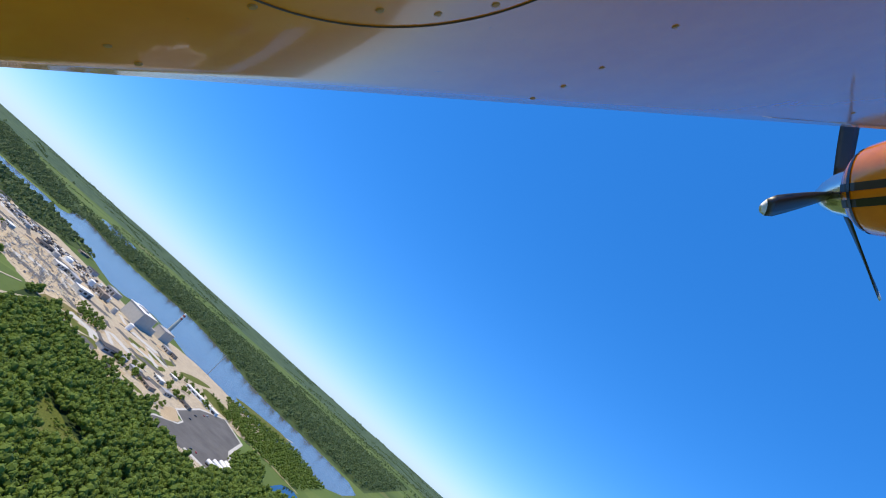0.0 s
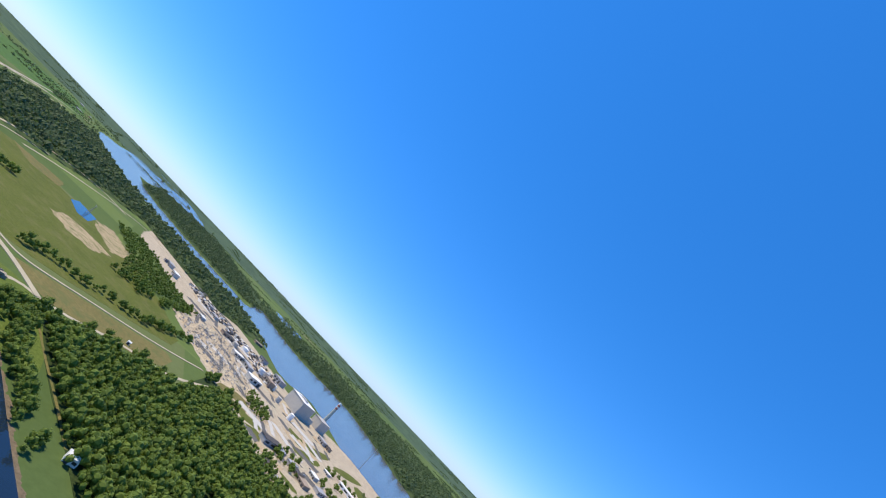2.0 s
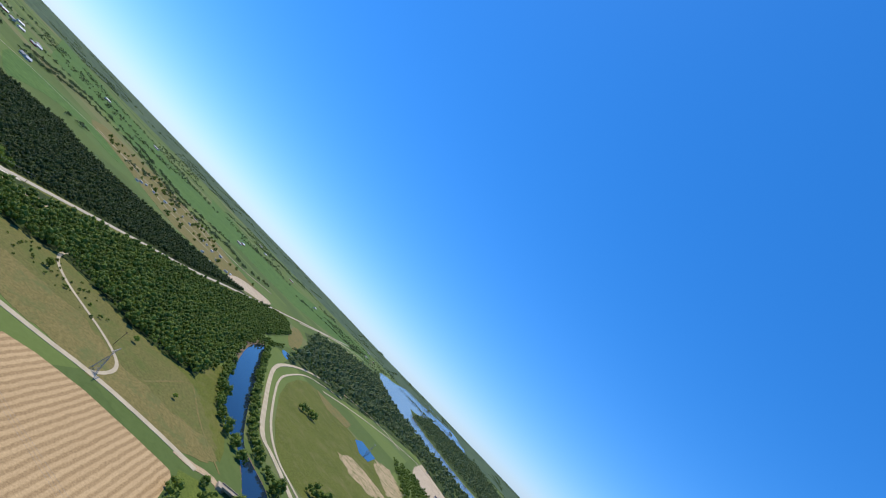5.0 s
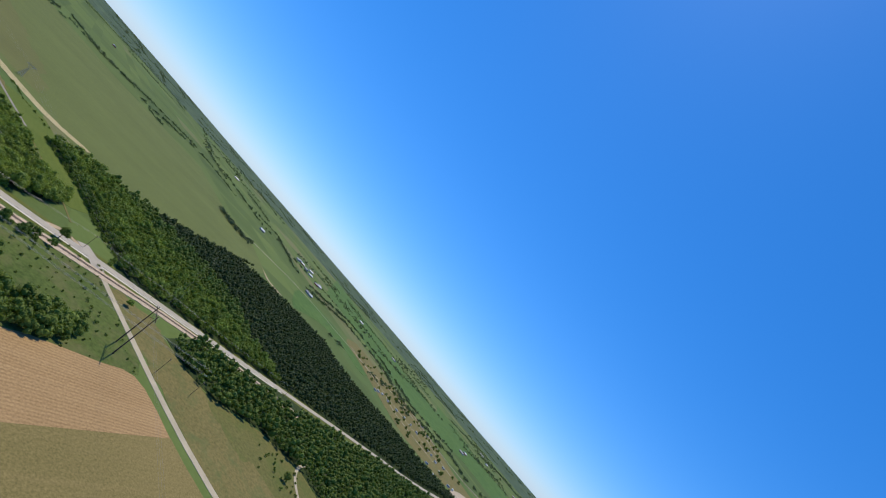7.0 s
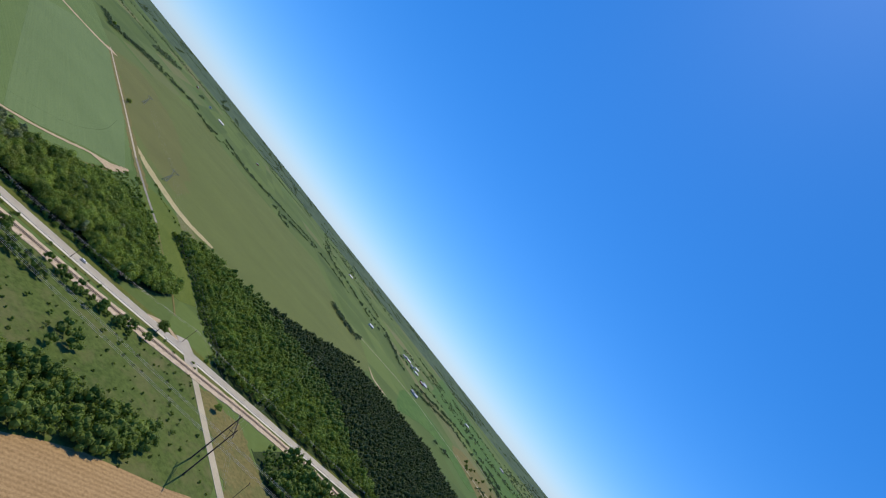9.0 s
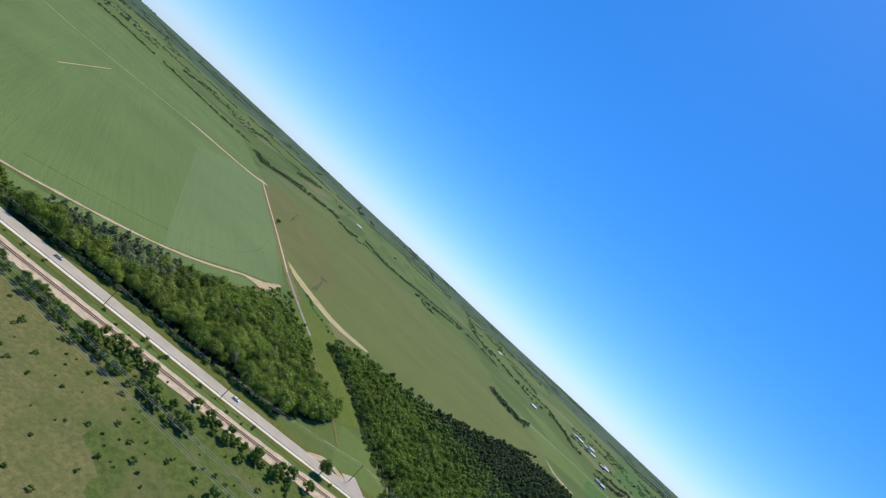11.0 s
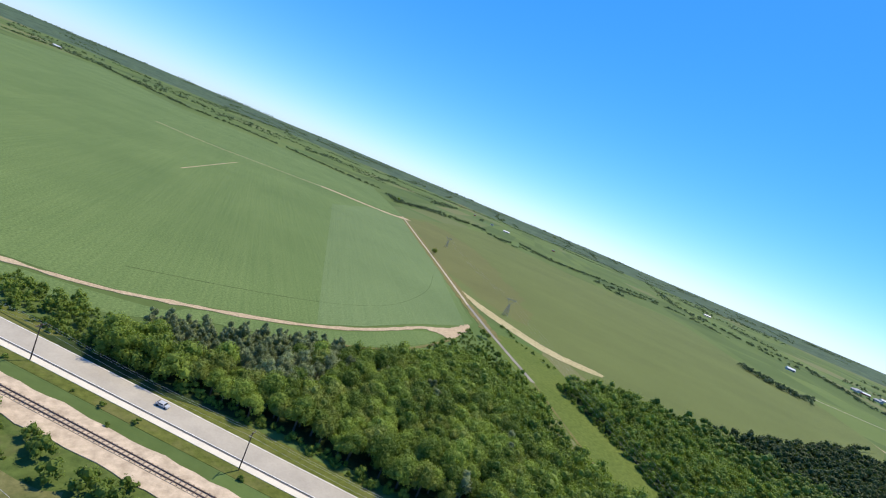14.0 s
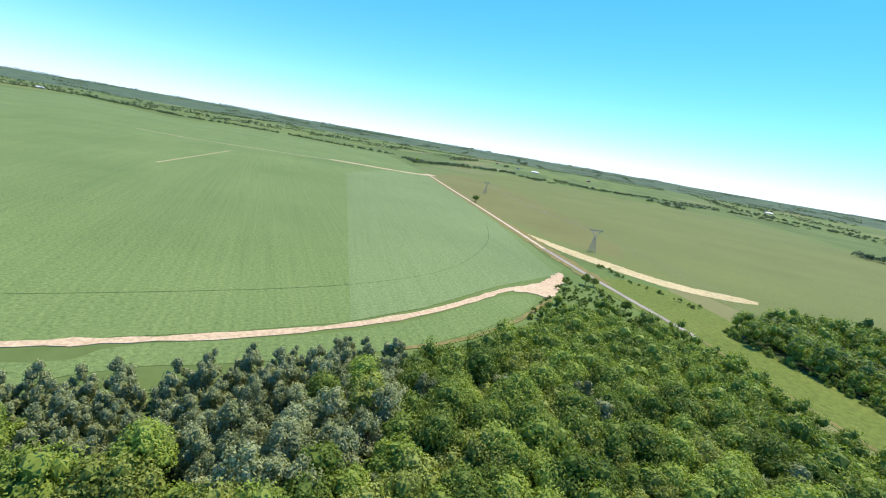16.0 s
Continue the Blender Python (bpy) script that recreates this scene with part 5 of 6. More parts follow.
BELT = along([(3, -1737), (-87, -1812), (-205, -1793), (-381, -1344), (-505, -1306), (-571, -1230)], 6, 5, 110) + along([(-590, -1224), (-674, -1070), (-746, -1003)], 6, 4, 111) + along([(-734, -923), (-690, -814), (-907, -962), (-1026, -918)], 6, 6, 112) + along([(-1121, -884), (-1093, -776), (-1144, -692)], 6, 5, 113) + along([(-1077, -611), (-1306, -605), (-1385, -572), (-1332, -430)], 7, 6, 114, 0.85) + along([(-882, -244), (-857, -192), (-896, -169)], 5, 4, 115) + along([(-1476, -472), (-1571, -354), (-1230, -159)], 8, 9, 116) + along([(-965, -806), (-1029, -823)], 8, 3, 117) + along([(-1060, -567), (-1056, -527)], 6, 3, 118)
BELT += along([(-730, -874), (-810, -873), (-1025, -949)], 7, 6, 120) + along([(-977, -870), (-952, -764), (-970, -750)], 9, 4, 121, 0.7) + along([(-1033, -796), (-1077, -718), (-1256, -709), (-1403, -634)], 8, 7, 122) + along([(-886, -243), (-859, -166)], 5, 3, 123) + along([(-1651, -653), (-1382, -362), (-1418, -271), (-1535, -70)], 9, 10, 124, 0.8)
BELT += along([(-1135, -88), (-1331, -11), (-1324, 118), (-1095, 230), (-1131, 347)], 5, 12, 125) + along([(-1247, -102), (-1469, -13), (-1469, 131), (-1194, 252), (-1243, 384)], 5, 12, 131) + along([(-2118, -242), (-1862, -65)], 9, 6, 126, 0.7) + along([(-886, 32), (-909, 54)], 8, 4, 127) + along([(-956, 122), (-1101, 185), (-973, 223)], 10, 12, 128, 0.7) + along([(-1576, 765), (-1639, 871), (-1672, 1062), (-2094, 1489)], 10, 12, 129) + along([(-1065, 304), (-1149, 374), (-1032, 392), (-1105, 482)], 9, 10, 130)
rnd = random.Random(119)
BELT += [(x + rnd.uniform(-5, 5), y + rnd.uniform(-5, 5)) for x, y in BELT]
grove("hedgerows", BELT, FAR, M_FAR_HAZED, "dark green hedgerows and tree belts between fields", (0.4, 0.85), seed=18)


def far_woods():
    """Woods and tree belts towards the horizon, thicker with distance."""
    rnd = random.Random(77)
    out = []
    for _ in range(430):
        a = rnd.uniform(radians(55), radians(275))
        r = 1500 + 2900 * rnd.random() ** 0.8
        x, y = -200 + r * math.cos(a), 150 + r * math.sin(a)
        ln, turn = rnd.uniform(80, 420), radians(-43) + rnd.choice((0, math.pi / 2)) + rnd.uniform(-0.1, 0.1)
        wide = rnd.choice((6, 8, 10, 40))
        for k in range(int(ln / 13)):
            s = k * 13 - ln / 2
            w = rnd.uniform(-wide, wide)
            out.append((x + s * math.cos(turn) - w * math.sin(turn), y + s * math.sin(turn) + w * math.cos(turn)))
    return [p for p in out if not inside(*p, CROP) and not inside(*p, RIVER_W + RIVER_E)]


FARLOW = [crown_arrays(65 + i, 9, 10, 3, 2, 2.5, 0.6, 0.95, GEM) for i in range(3)]
grove("far_woods", far_woods(), FARLOW, M_FAR_HAZED, "far dark woods and hedges below the horizon", (0.6, 1.1), seed=19)

# ---- poles and power lines ----
def tube(name, pts, r, mat, parent=None):
    cu = bpy.data.curves.new(name, "CURVE")
    cu.dimensions, cu.bevel_depth, cu.bevel_resolution = "3D", r, 0
    sp = cu.splines.new("POLY")
    sp.points.add(len(pts) - 1)
    for q, p in zip(sp.points, pts):
        q.co = (*p, 1)
    cu.materials.append(mat)
    ob = new(name, cu)
    ob.parent = parent
    return ob


def sag(a, b, drop, n=14):
    a, b = Vector(a), Vector(b)
    return [a.lerp(b, k / n) - Vector((0, 0, drop * 4 * (k / n) * (1 - k / n))) for k in range(n + 1)]


def utility_pole(height=8.0):
    p = empty("utility_pole", Matrix(), "brown wooden utility pole with a crossarm", "pole", "poles along the highway")
    part("post", bm_rod((0, 0, -0.2), (0, 0, height), 0.13, 0.09), M_POLE, p)
    part("crossarm", bm_box(-1.1, 1.1, -0.06, 0.06, height - 0.5, height - 0.36), M_POLE, p)
    for x in (-1.0, -0.4, 0.4, 1.0):
        part("insulator", bm_rod((x, 0, height - 0.36), (x, 0, height - 0.16), 0.05, 0.035, 6), M_LGREY, p)
    return p


POLES = [(-223.4, -140.3), (-256.7, -106.7), (-290.4, -74.2), (-338.0, -42.9), (-364.2, -11.6)]
first = utility_pole()
turn = math.atan2(0.68, -0.73) + math.pi / 2
spots = [(-120 + 0, -239), (-165, -196)] + POLES + [(-441, 72)]
for i, (x, y) in enumerate(spots):
    m = Matrix.Translation((x, y, 0)) @ Matrix.Rotation(turn, 4, "Z")
    if i == 0:
        first.matrix_world = m
    else:
        copy_thing(first, m)
for a, b in zip(spots, spots[1:]):
    for off in (-1.0, 0.4, 1.0):
        dx, dy = off * math.cos(turn), off * math.sin(turn)
        tagged(tube("wire", sag((a[0] + dx, a[1] + dy, 7.85), (b[0] + dx, b[1] + dy, 7.85), 0.7), 0.016, M_STEEL), "thin wire strung between utility poles", "wire", "pole wires")


def h_frame(height=21.0, gap=10.2):
    p = empty("transmission_frame", Matrix(), "dark wooden two-pole transmission frame with crossarm", "pylon", "transmission frames")
    for x in (-gap / 2, gap / 2):
        part("post", bm_rod((x, 0, -0.2), (x, 0, height), 0.3, 0.18), M_POLE, p)
    part("crossarm", bm_box(-gap * 0.8, gap * 0.8, -0.12, 0.12, height - 1.4, height - 1.1), M_POLE, p)
    part("brace", bm_rod((-gap / 2, 0.02, height * 0.72), (gap / 2, 0.02, height - 1.4), 0.08), M_POLE, p)
    part("brace", bm_rod((gap / 2, -0.02, height * 0.72), (-gap / 2, -0.02, height - 1.4), 0.08), M_POLE, p)
    for x in (-gap * 0.75, 0, gap * 0.75):
        part("insulator", bm_rod((x, 0, height - 2.6), (x, 0, height - 1.4), 0.08, 0.08, 6), M_LGREY, p)
    return p


# the transmission frame beside the lane
HF = h_frame()
FRAMES = [(-296, 19.2)]
HF.matrix_world = Matrix.Translation((*FRAMES[0], 0)) @ Matrix.Rotation(math.atan2(5.7, 8.6), 4, "Z")
for k, (x, y) in enumerate([(-310.8, 33.7), (-322.8, 48.7), (-308.8, 146.8)]):
    copy_thing(first, Matrix.Translation((x, y, 0)) @ Matrix.Rotation(0.6, 4, "Z"))


def lattice_tower(height=12.0):
    p = empty("lattice_tower", Matrix(), "grey steel lattice power tower with outspread arms", "pylon", "lattice towers")
    w0, w1 = 1.5, 0.35
    for sx in (-1, 1):
        for sy in (-1, 1):
            part("leg", bm_rod((sx * w0, sy * w0, -0.2), (sx * w1, sy * w1, height * 0.62), 0.09, 0.07, 5), M_TOWER, p)
    levels = [0, 0.16, 0.3, 0.42, 0.52, 0.62]
    for i, (a, b) in enumerate(zip(levels, levels[1:])):
        wa, wb = w0 + (w1 - w0) * a / 0.62, w0 + (w1 - w0) * b / 0.62
        bm = bmesh.new()
        for s in (-1, 1):
            bm_rod((-wa, s * wa, height * a), (wb, s * wb, height * b), 0.05, None, 4, bm)
            bm_rod((wa, s * wa, height * a), (-wb, s * wb, height * b), 0.05, None, 4, bm)
            bm_rod((s * wa, -wa, height * a), (s * wb, wb, height * b), 0.05, None, 4, bm)
            bm_rod((s * wa, wa, height * a), (s * wb, -wb, height * b), 0.05, None, 4, bm)
        part("lattice", bm, M_TOWER, p)
    for s in (-1, 1):
        bm = bm_rod((0, 0, height * 0.6), (s * 2.6, 0, height * 0.93), 0.1, 0.08, 5)
        bm_rod((0, 0, height * 0.72), (s * 2.6, 0, height * 0.93), 0.05, 0.05, 4, bm)
        part("arm", bm, M_TOWER, p)
        part("peak", bm_rod((s * 2.6, 0, height * 0.93), (s * 2.9, 0, height), 0.06, 0.04, 5), M_TOWER, p)
    part("crossbeam", bm_box(-3.8, 3.8, -0.1, 0.1, height * 0.9, height * 0.93), M_TOWER, p)
    return p


TOWERS = [(-456.0, -241.0), (-556, -452), (-274.7, 140.2), (-470, 455), (-431.0, -85.3)]
LT = lattice_tower()
tw = math.atan2(TOWERS[1][1] - TOWERS[0][1], TOWERS[1][0] - TOWERS[0][0]) + math.pi / 2
for i, (x, y) in enumerate(TOWERS[:4]):
    m = Matrix.Translation((x, y, 0)) @ Matrix.Rotation(tw, 4, "Z")
    if i == 0:
        LT.matrix_world = m
    else:
        copy_thing(LT, m)
d = Vector((TOWERS[0][0] - TOWERS[1][0], TOWERS[0][1] - TOWERS[1][1], 0))
side = Vector((-d.y, d.x, 0)).normalized()
for off in (-3.6, -1.0, 1.0, 3.6):
    a, b = Vector((*TOWERS[1], 10.8)) + side * off, Vector((*TOWERS[0], 10.8)) + side * off
    c = Vector((*FRAMES[0], 19.0)) + side * off * 1.2
    for p0, p1 in ((a, b), (b, c)):
        tagged(tube("power_line", sag(p0, p1, 3.0, 24), 0.016, M_TOWER), "pale power cable sagging between towers", "cable", "power lines")
WA = [(-216.8, -100.2), (-240.4, -67.0), (-218.2, -90.9), (-234.6, -66.8)]
for p0, p1 in ((WA[0], WA[1]), (WA[2], WA[3])):
    way = (Vector(p1) - Vector(p0)).normalized()
    sw = Vector((-way.y, way.x))
    for off in (-0.9, 0.0, 0.9):
        a, b = Vector(p0) - way * 160 + sw * off, Vector(p1) + way * 140 + sw * off
        tagged(tube("power_line", sag((*a, 13.5), (*b, 13.5), 2.5, 20), 0.028, M_CONC), "pale power cable crossing high over the meadow", "cable", "power lines")
for off in (-7.6, 0, 7.6):
    c0 = Vector((*FRAMES[0], 18.4)) + Vector((0.83, 0.55, 0)) * off
    tagged(tube("power_line", sag(c0, c0 + Vector((150, 130, 0)), 2.0, 16), 0.016, M_TOWER), "pale power cable sagging between towers", "cable", "power lines")
    tagged(tube("power_line", sag(c0, c0 + Vector((-190, -65, 2)), 3.0, 20), 0.016, M_TOWER), "pale power cable sagging between towers", "cable", "power lines")

# ---- bridge ----
def bridge():
    (x0, y0), (x1, y1) = [(-243.7, 204.7), (-234.2, 237.2)]
    d = math.hypot(x1 - x0, y1 - y0)
    p = empty("bridge", Matrix.Translation((x0, y0, 0)) @ Matrix.Rotation(math.atan2(y1 - y0, x1 - x0), 4, "Z"), "pale concrete road bridge over the lagoon", "bridge")
    part("deck", bm_box(-2, d + 2, -1.9, 1.9, 1.3, 1.75), M_BRIDGE, p)
    for s in (-1, 1):
        part("parapet", bm_box(-2, d + 2, s * 1.9 - 0.12, s * 1.9 + 0.12, 1.75, 2.3), M_BRIDGE, p)
    for k in range(1, 6):
        bm = bm_box(d * k / 6 - 0.5, d * k / 6 + 0.5, -1.7, 1.7, 1.0, 1.3)
        for s in (-1.2, 0, 1.2):
            bm_rod((d * k / 6, s, -0.3), (d * k / 6, s, 1.0), 0.25, None, 8, bm)
        part("pier", bm, M_BRIDGE, p)
    for x in (-2.6, d + 2.6):
        part("abutment", bm_box(x - 1.2, x + 1.2, -2.2, 2.2, -0.3, 1.7), M_BRIDGE, p)


bridge()

# ---- vehicles ----
def car_kind(mat, label, long=2.8):
    c = empty("car", Matrix(), label, "car", "cars")
    h, w = 0.85, 1.08
    prof = [(-long / 2, 0.22), (-long / 2, 0.5), (-long * 0.42, 0.56), (-long * 0.3, h), (long * 0.12, h), (long * 0.27, 0.56), (long * 0.47, 0.5), (long / 2, 0.4), (long / 2, 0.22)]
    bm = bmesh.new()
    a = [bm.verts.new((x, -w / 2, z)) for x, z in prof]
    b = [bm.verts.new((x, w / 2, z)) for x, z in prof]
    bm.faces.new(a)
    bm.faces.new(b[::-1])
    for i in range(len(prof)):
        j = (i + 1) % len(prof)
        bm.faces.new((a[j], a[i], b[i], b[j]))
    bmesh.ops.bevel(bm, geom=bm.edges[:], offset=0.04, segments=2, affect="EDGES")
    part("body", bm, mat, c)
    part("windscreen", bm_box(long * 0.135, long * 0.25, -0.44, 0.44, 0.6, 0.8), M_GLASS, c)
    part("rear_window", bm_box(-long * 0.4, -long * 0.31, -0.44, 0.44, 0.6, 0.8), M_GLASS, c)
    for s in (-1, 1):
        part("side_window", bm_box(-long * 0.28, long * 0.1, s * 0.545 - 0.01, s * 0.545 + 0.01, 0.58, 0.8), M_GLASS, c)
        for x in (-long * 0.3, long * 0.3):
            part("wheel", bm_rod((x, s * 0.42, 0.2), (x, s * 0.56, 0.2), 0.2, None, 12), M_TYRE, c)
    return c


CARS = [car_kind(M_CAR[0], "silver car on the pale highway"), car_kind(M_CAR[1], "white car on the pale highway"), car_kind(M_CAR[2], "dark car parked on dark asphalt", 2.7), car_kind(M_CAR[3], "red car parked on dark asphalt", 2.7)]
road_turn = math.atan2(0.68, -0.73)
for i, (x, y) in enumerate([(-245.5, -125.9), (-297.1, -75.0)]):
    CARS[i].matrix_world = Matrix.Translation((x, y, 0.17)) @ Matrix.Rotation(road_turn, 4, "Z")
LOT = [(-37.9, 384.9), (-33.7, 386.5), (-63.3, 474.3), (-61.0, 498.4), (-59.4, 507.2), (-63.9, 534.1), (-61.7, 451.3), (-47.4, 362.8), (-36.5, 378.3), (-127.0, 486.1), (-118.8, 493.0), (-109.5, 489.4), (-111.1, 461.2), (-104.6, 495.7), (-92.0, 492.8)]
for i, (x, y) in enumerate(LOT):
    m = Matrix.Translation((x, y, 0.13)) @ Matrix.Rotation(0.4 + (i % 2) * 1.57, 4, "Z")
    if i in (0, 1):
        CARS[2 + i].matrix_world = m
    else:
        copy_thing(CARS[i % 4], m)


# ---- buildings ----
def block(name, place, turn, lx, ly, h, wall, roof, label, category="building", openings=3, gable=0.0, group=""):
    """A building: walls on a plinth, a roof with an overhang, doors and windows."""
    e = empty(name, Matrix.Translation((*place, rise(*place))) @ Matrix.Rotation(turn, 4, "Z"), label, category, group)
    part("wall", bm_box(-lx / 2, lx / 2, -ly / 2, ly / 2, -4.0 if rise(*place) > 0.1 else -0.2, h), wall, e)
    o = 0.02 * (lx + ly) / 2 + 0.15
    if gable:
        bm = bmesh.new()
        v = [bm.verts.new(c) for c in ((-lx / 2 - o, -ly / 2 - o, h), (-lx / 2 - o, ly / 2 + o, h), (-lx / 2 - o, 0, h + gable), (lx / 2 + o, -ly / 2 - o, h), (lx / 2 + o, ly / 2 + o, h), (lx / 2 + o, 0, h + gable))]
        for f in ((0, 1, 2), (3, 5, 4), (0, 2, 5, 3), (1, 4, 5, 2), (0, 3, 4, 1)):
            bm.faces.new([v[i] for i in f])
        part("roof", bm, roof, e)
    else:
        part("roof", bm_box(-lx / 2 - o, lx / 2 + o, -ly / 2 - o, ly / 2 + o, h, h + 0.25), roof, e)
    for s in (-1, 1):
        for k in range(openings):
            x = lx * ((k + 0.5) / openings - 0.5)
            wd = lx / openings * 0.32
            part("window" if k else "door", bm_box(x - wd, x + wd, s * (ly / 2 + 0.03) - 0.04, s * (ly / 2 + 0.03) + 0.04, h * (0.35 if k else 0.0), h * 0.72), M_GLASS if k else M_DARK, e)
    return e


PT = math.atan2(RIVER_W[12][1] - RIVER_W[16][1], RIVER_W[12][0] - RIVER_W[16][0])   # the plant lies along the river
TURB = [(-215.8, 635.3), (-191.8, 674.7)]
t1 = block("turbine_hall", TURB[0], PT, 32, 23, 17, M_LGREY, M_WHITE, "tall grey-beige turbine hall with a white roof", "power plant", 0)
t2 = block("reactor_building", TURB[1], PT, 18, 18, 12.5, M_LGREY, M_LGREY, "square light grey plant building", "power plant", 0)
part("roof_vent", bm_box(-6, 6, -2, 2, 17.2, 19), M_GREY, t1)
part("roof_vent", bm_box(8, 12, -5, 5, 17.2, 18.4), M_WHITE, t1)
part("side_bay", bm_box(-16, 8, -21, -11.7, -0.2, 7), M_LGREY, t1)


def stack(place, h=34):
    e = empty("vent_stack", Matrix.Translation((*place, 0)), "slim grey vent stack with red and white top", "chimney")
    part("shaft", bm_rod((0, 0, -0.2), (0, 0, h * 0.7), 3.0, 2.2, 16), M_CONC, e)
    for k in range(4):
        a, b = h * (0.7 + 0.075 * k), h * (0.7 + 0.075 * (k + 1))
        part("band", bm_rod((0, 0, a), (0, 0, b), 2.25, 2.1, 16), (M_RED, M_WHITE)[k % 2], e, "red band" if k % 2 == 0 else "white band")


stack([(-221, 784)][0])
mast_at = [(-126.1, 732.4)][0]
mast = empty("lattice_mast", Matrix.Translation((*mast_at, 0)), "thin pale lattice mast on the river bank", "mast")
part("mast", bm_rod((0, 0, -0.2), (0, 0, 34), 0.5, 0.3, 5), M_STEEL, mast)
for k, (at, lx, ly, h, w, r, lab) in enumerate(zip(
        [(-137.9, 382.0), (-143.3, 435.9), (-137.7, 444.1), (-112.0, 441.8), (-121.7, 447.1), (-109.4, 480.9), (-102.6, 436.6), (-92.8, 460.0), (-114.1, 537.0), (-122.2, 395.9), (-108.1, 387.6), (-78.9, 478.3), (-162.9, 630.9), (-242.4, 546.7), (-255.5, 612.8), (-274.5, 579.7), (-292.1, 576.3), (-326, 708), (-277, 685), (-340, 612), (-388, 637), (-353, 564), (-394, 793), (-497, 634), (-457, 606), (-505, 633), (-425, 668), (-153.6, 632.7)],
        (14, 26, 18, 14, 12, 12, 16, 13, 10, 9, 8, 22, 16, 22, 20, 24, 18, 18, 26, 24, 18, 14, 20, 20, 16, 10, 12, 14), (8, 12, 10, 9, 8, 8, 10, 9, 7, 6, 6, 6, 9, 14, 12, 10, 12, 12, 14, 12, 9, 8, 10, 10, 10, 8, 7, 8), (3, 6, 5, 4, 4, 4, 4, 4, 3, 3, 3, 3, 6, 8, 9, 6, 6, 7, 9, 5, 5, 4, 5, 7, 8, 5, 4, 5),
        (M_CONC, M_GREY, M_GREY, M_BROWN, M_LGREY, M_CONC, M_BROWN, M_LGREY) * 4, (M_WHITE, M_DARK, M_GREY, M_DARK, M_GREY, M_WHITE, M_BROWN, M_GREY) * 4,
        ("concrete plant shed with a white flat roof", "grey plant office with a dark roof", "grey low plant building", "brown brick plant office", "pale flat-roofed plant workshop", "concrete plant store with a white flat roof", "low brown-roofed plant building", "pale grey plant shed") * 4)):
    block("plant_building", at, PT + (k % 3 == 1) * math.pi / 2, lx * 0.8, ly * 0.8, h * 0.7, w, r, lab, "plant building", 3, 0, "plant buildings")
block("boat_shed", [(-79.2, 543.7)][0], PT + 0.15, 46, 5, 3, M_WHITE, M_WHITE, "long white roofed shed by the lot", "shed", 6)


def tank(place, r, h, mat, label):
    e = empty("storage_tank", Matrix.Translation((*place, 0)), label, "tank", "storage tanks")
    part("shell", bm_rod((0, 0, -0.1), (0, 0, h), r, None, 20), mat, e)
    part("roof", bm_rod((0, 0, h), (0, 0, h + r * 0.25), r, r * 0.15, 20), mat, e)


for k, at in enumerate([(-278, 624), (-273, 632), (-251.5, 619.9), (-220.6, 584.6), (-328, 649), (-322, 609), (-191.0, 569.1)]):
    tank(at, (4, 3.5, 5, 3, 5, 4, 3)[k], (6, 6, 5, 6, 4, 5, 7)[k], (M_WHITE, M_LGREY)[k % 2], "white steel storage tank in the plant yard")
for k, (x, y) in enumerate(scatter([(-328.4, 485.7), (-490, 722), (-433, 733), (-328, 696), (-269, 672), (-200.0, 623.6), (-142.0, 628.8), (-99.2, 466.5), (-110.6, 376.9), (-139.0, 392.7), (-205.7, 480.1), (-227.9, 442.2), (-273.1, 458.4)], 24, 61, 0.4)):
    a = PT + (k % 3) * 0.5 - 0.4
    u, w = Vector((math.cos(a), math.sin(a))) * (8 + k % 5 * 3), Vector((-math.sin(a), math.cos(a))) * (2.5 + k % 3 * 2)
    o = Vector((x, y))
    sheet("yard_pad", [tuple(o + u + w), tuple(o - u + w), tuple(o - u - w), tuple(o + u - w)], 0.09, (M_PATH, M_LOT, M_SAND, M_CONC, M_LOT)[k % 5], ("pale gravel pad in the plant yard", "dark asphalt pad in the plant yard", "sandy pad in the plant yard", "concrete pad in the plant yard", "dark asphalt strip in the plant yard")[k % 5], "pad", 0, 1.0)
block("field_hut", [(-114.9, 209.1)][0], 0.7, 5, 4, 2.6, M_WHITE, M_WHITE, "small white-roofed hut at the wood's edge", "hut", 2, 1.2)
block("pump_hut", [(-215.7, 319.6)][0], 0.7, 2.2, 1.6, 2.0, M_WHITE, M_WHITE, "tiny white pump hut beside the lane", "hut", 1, 0.5)
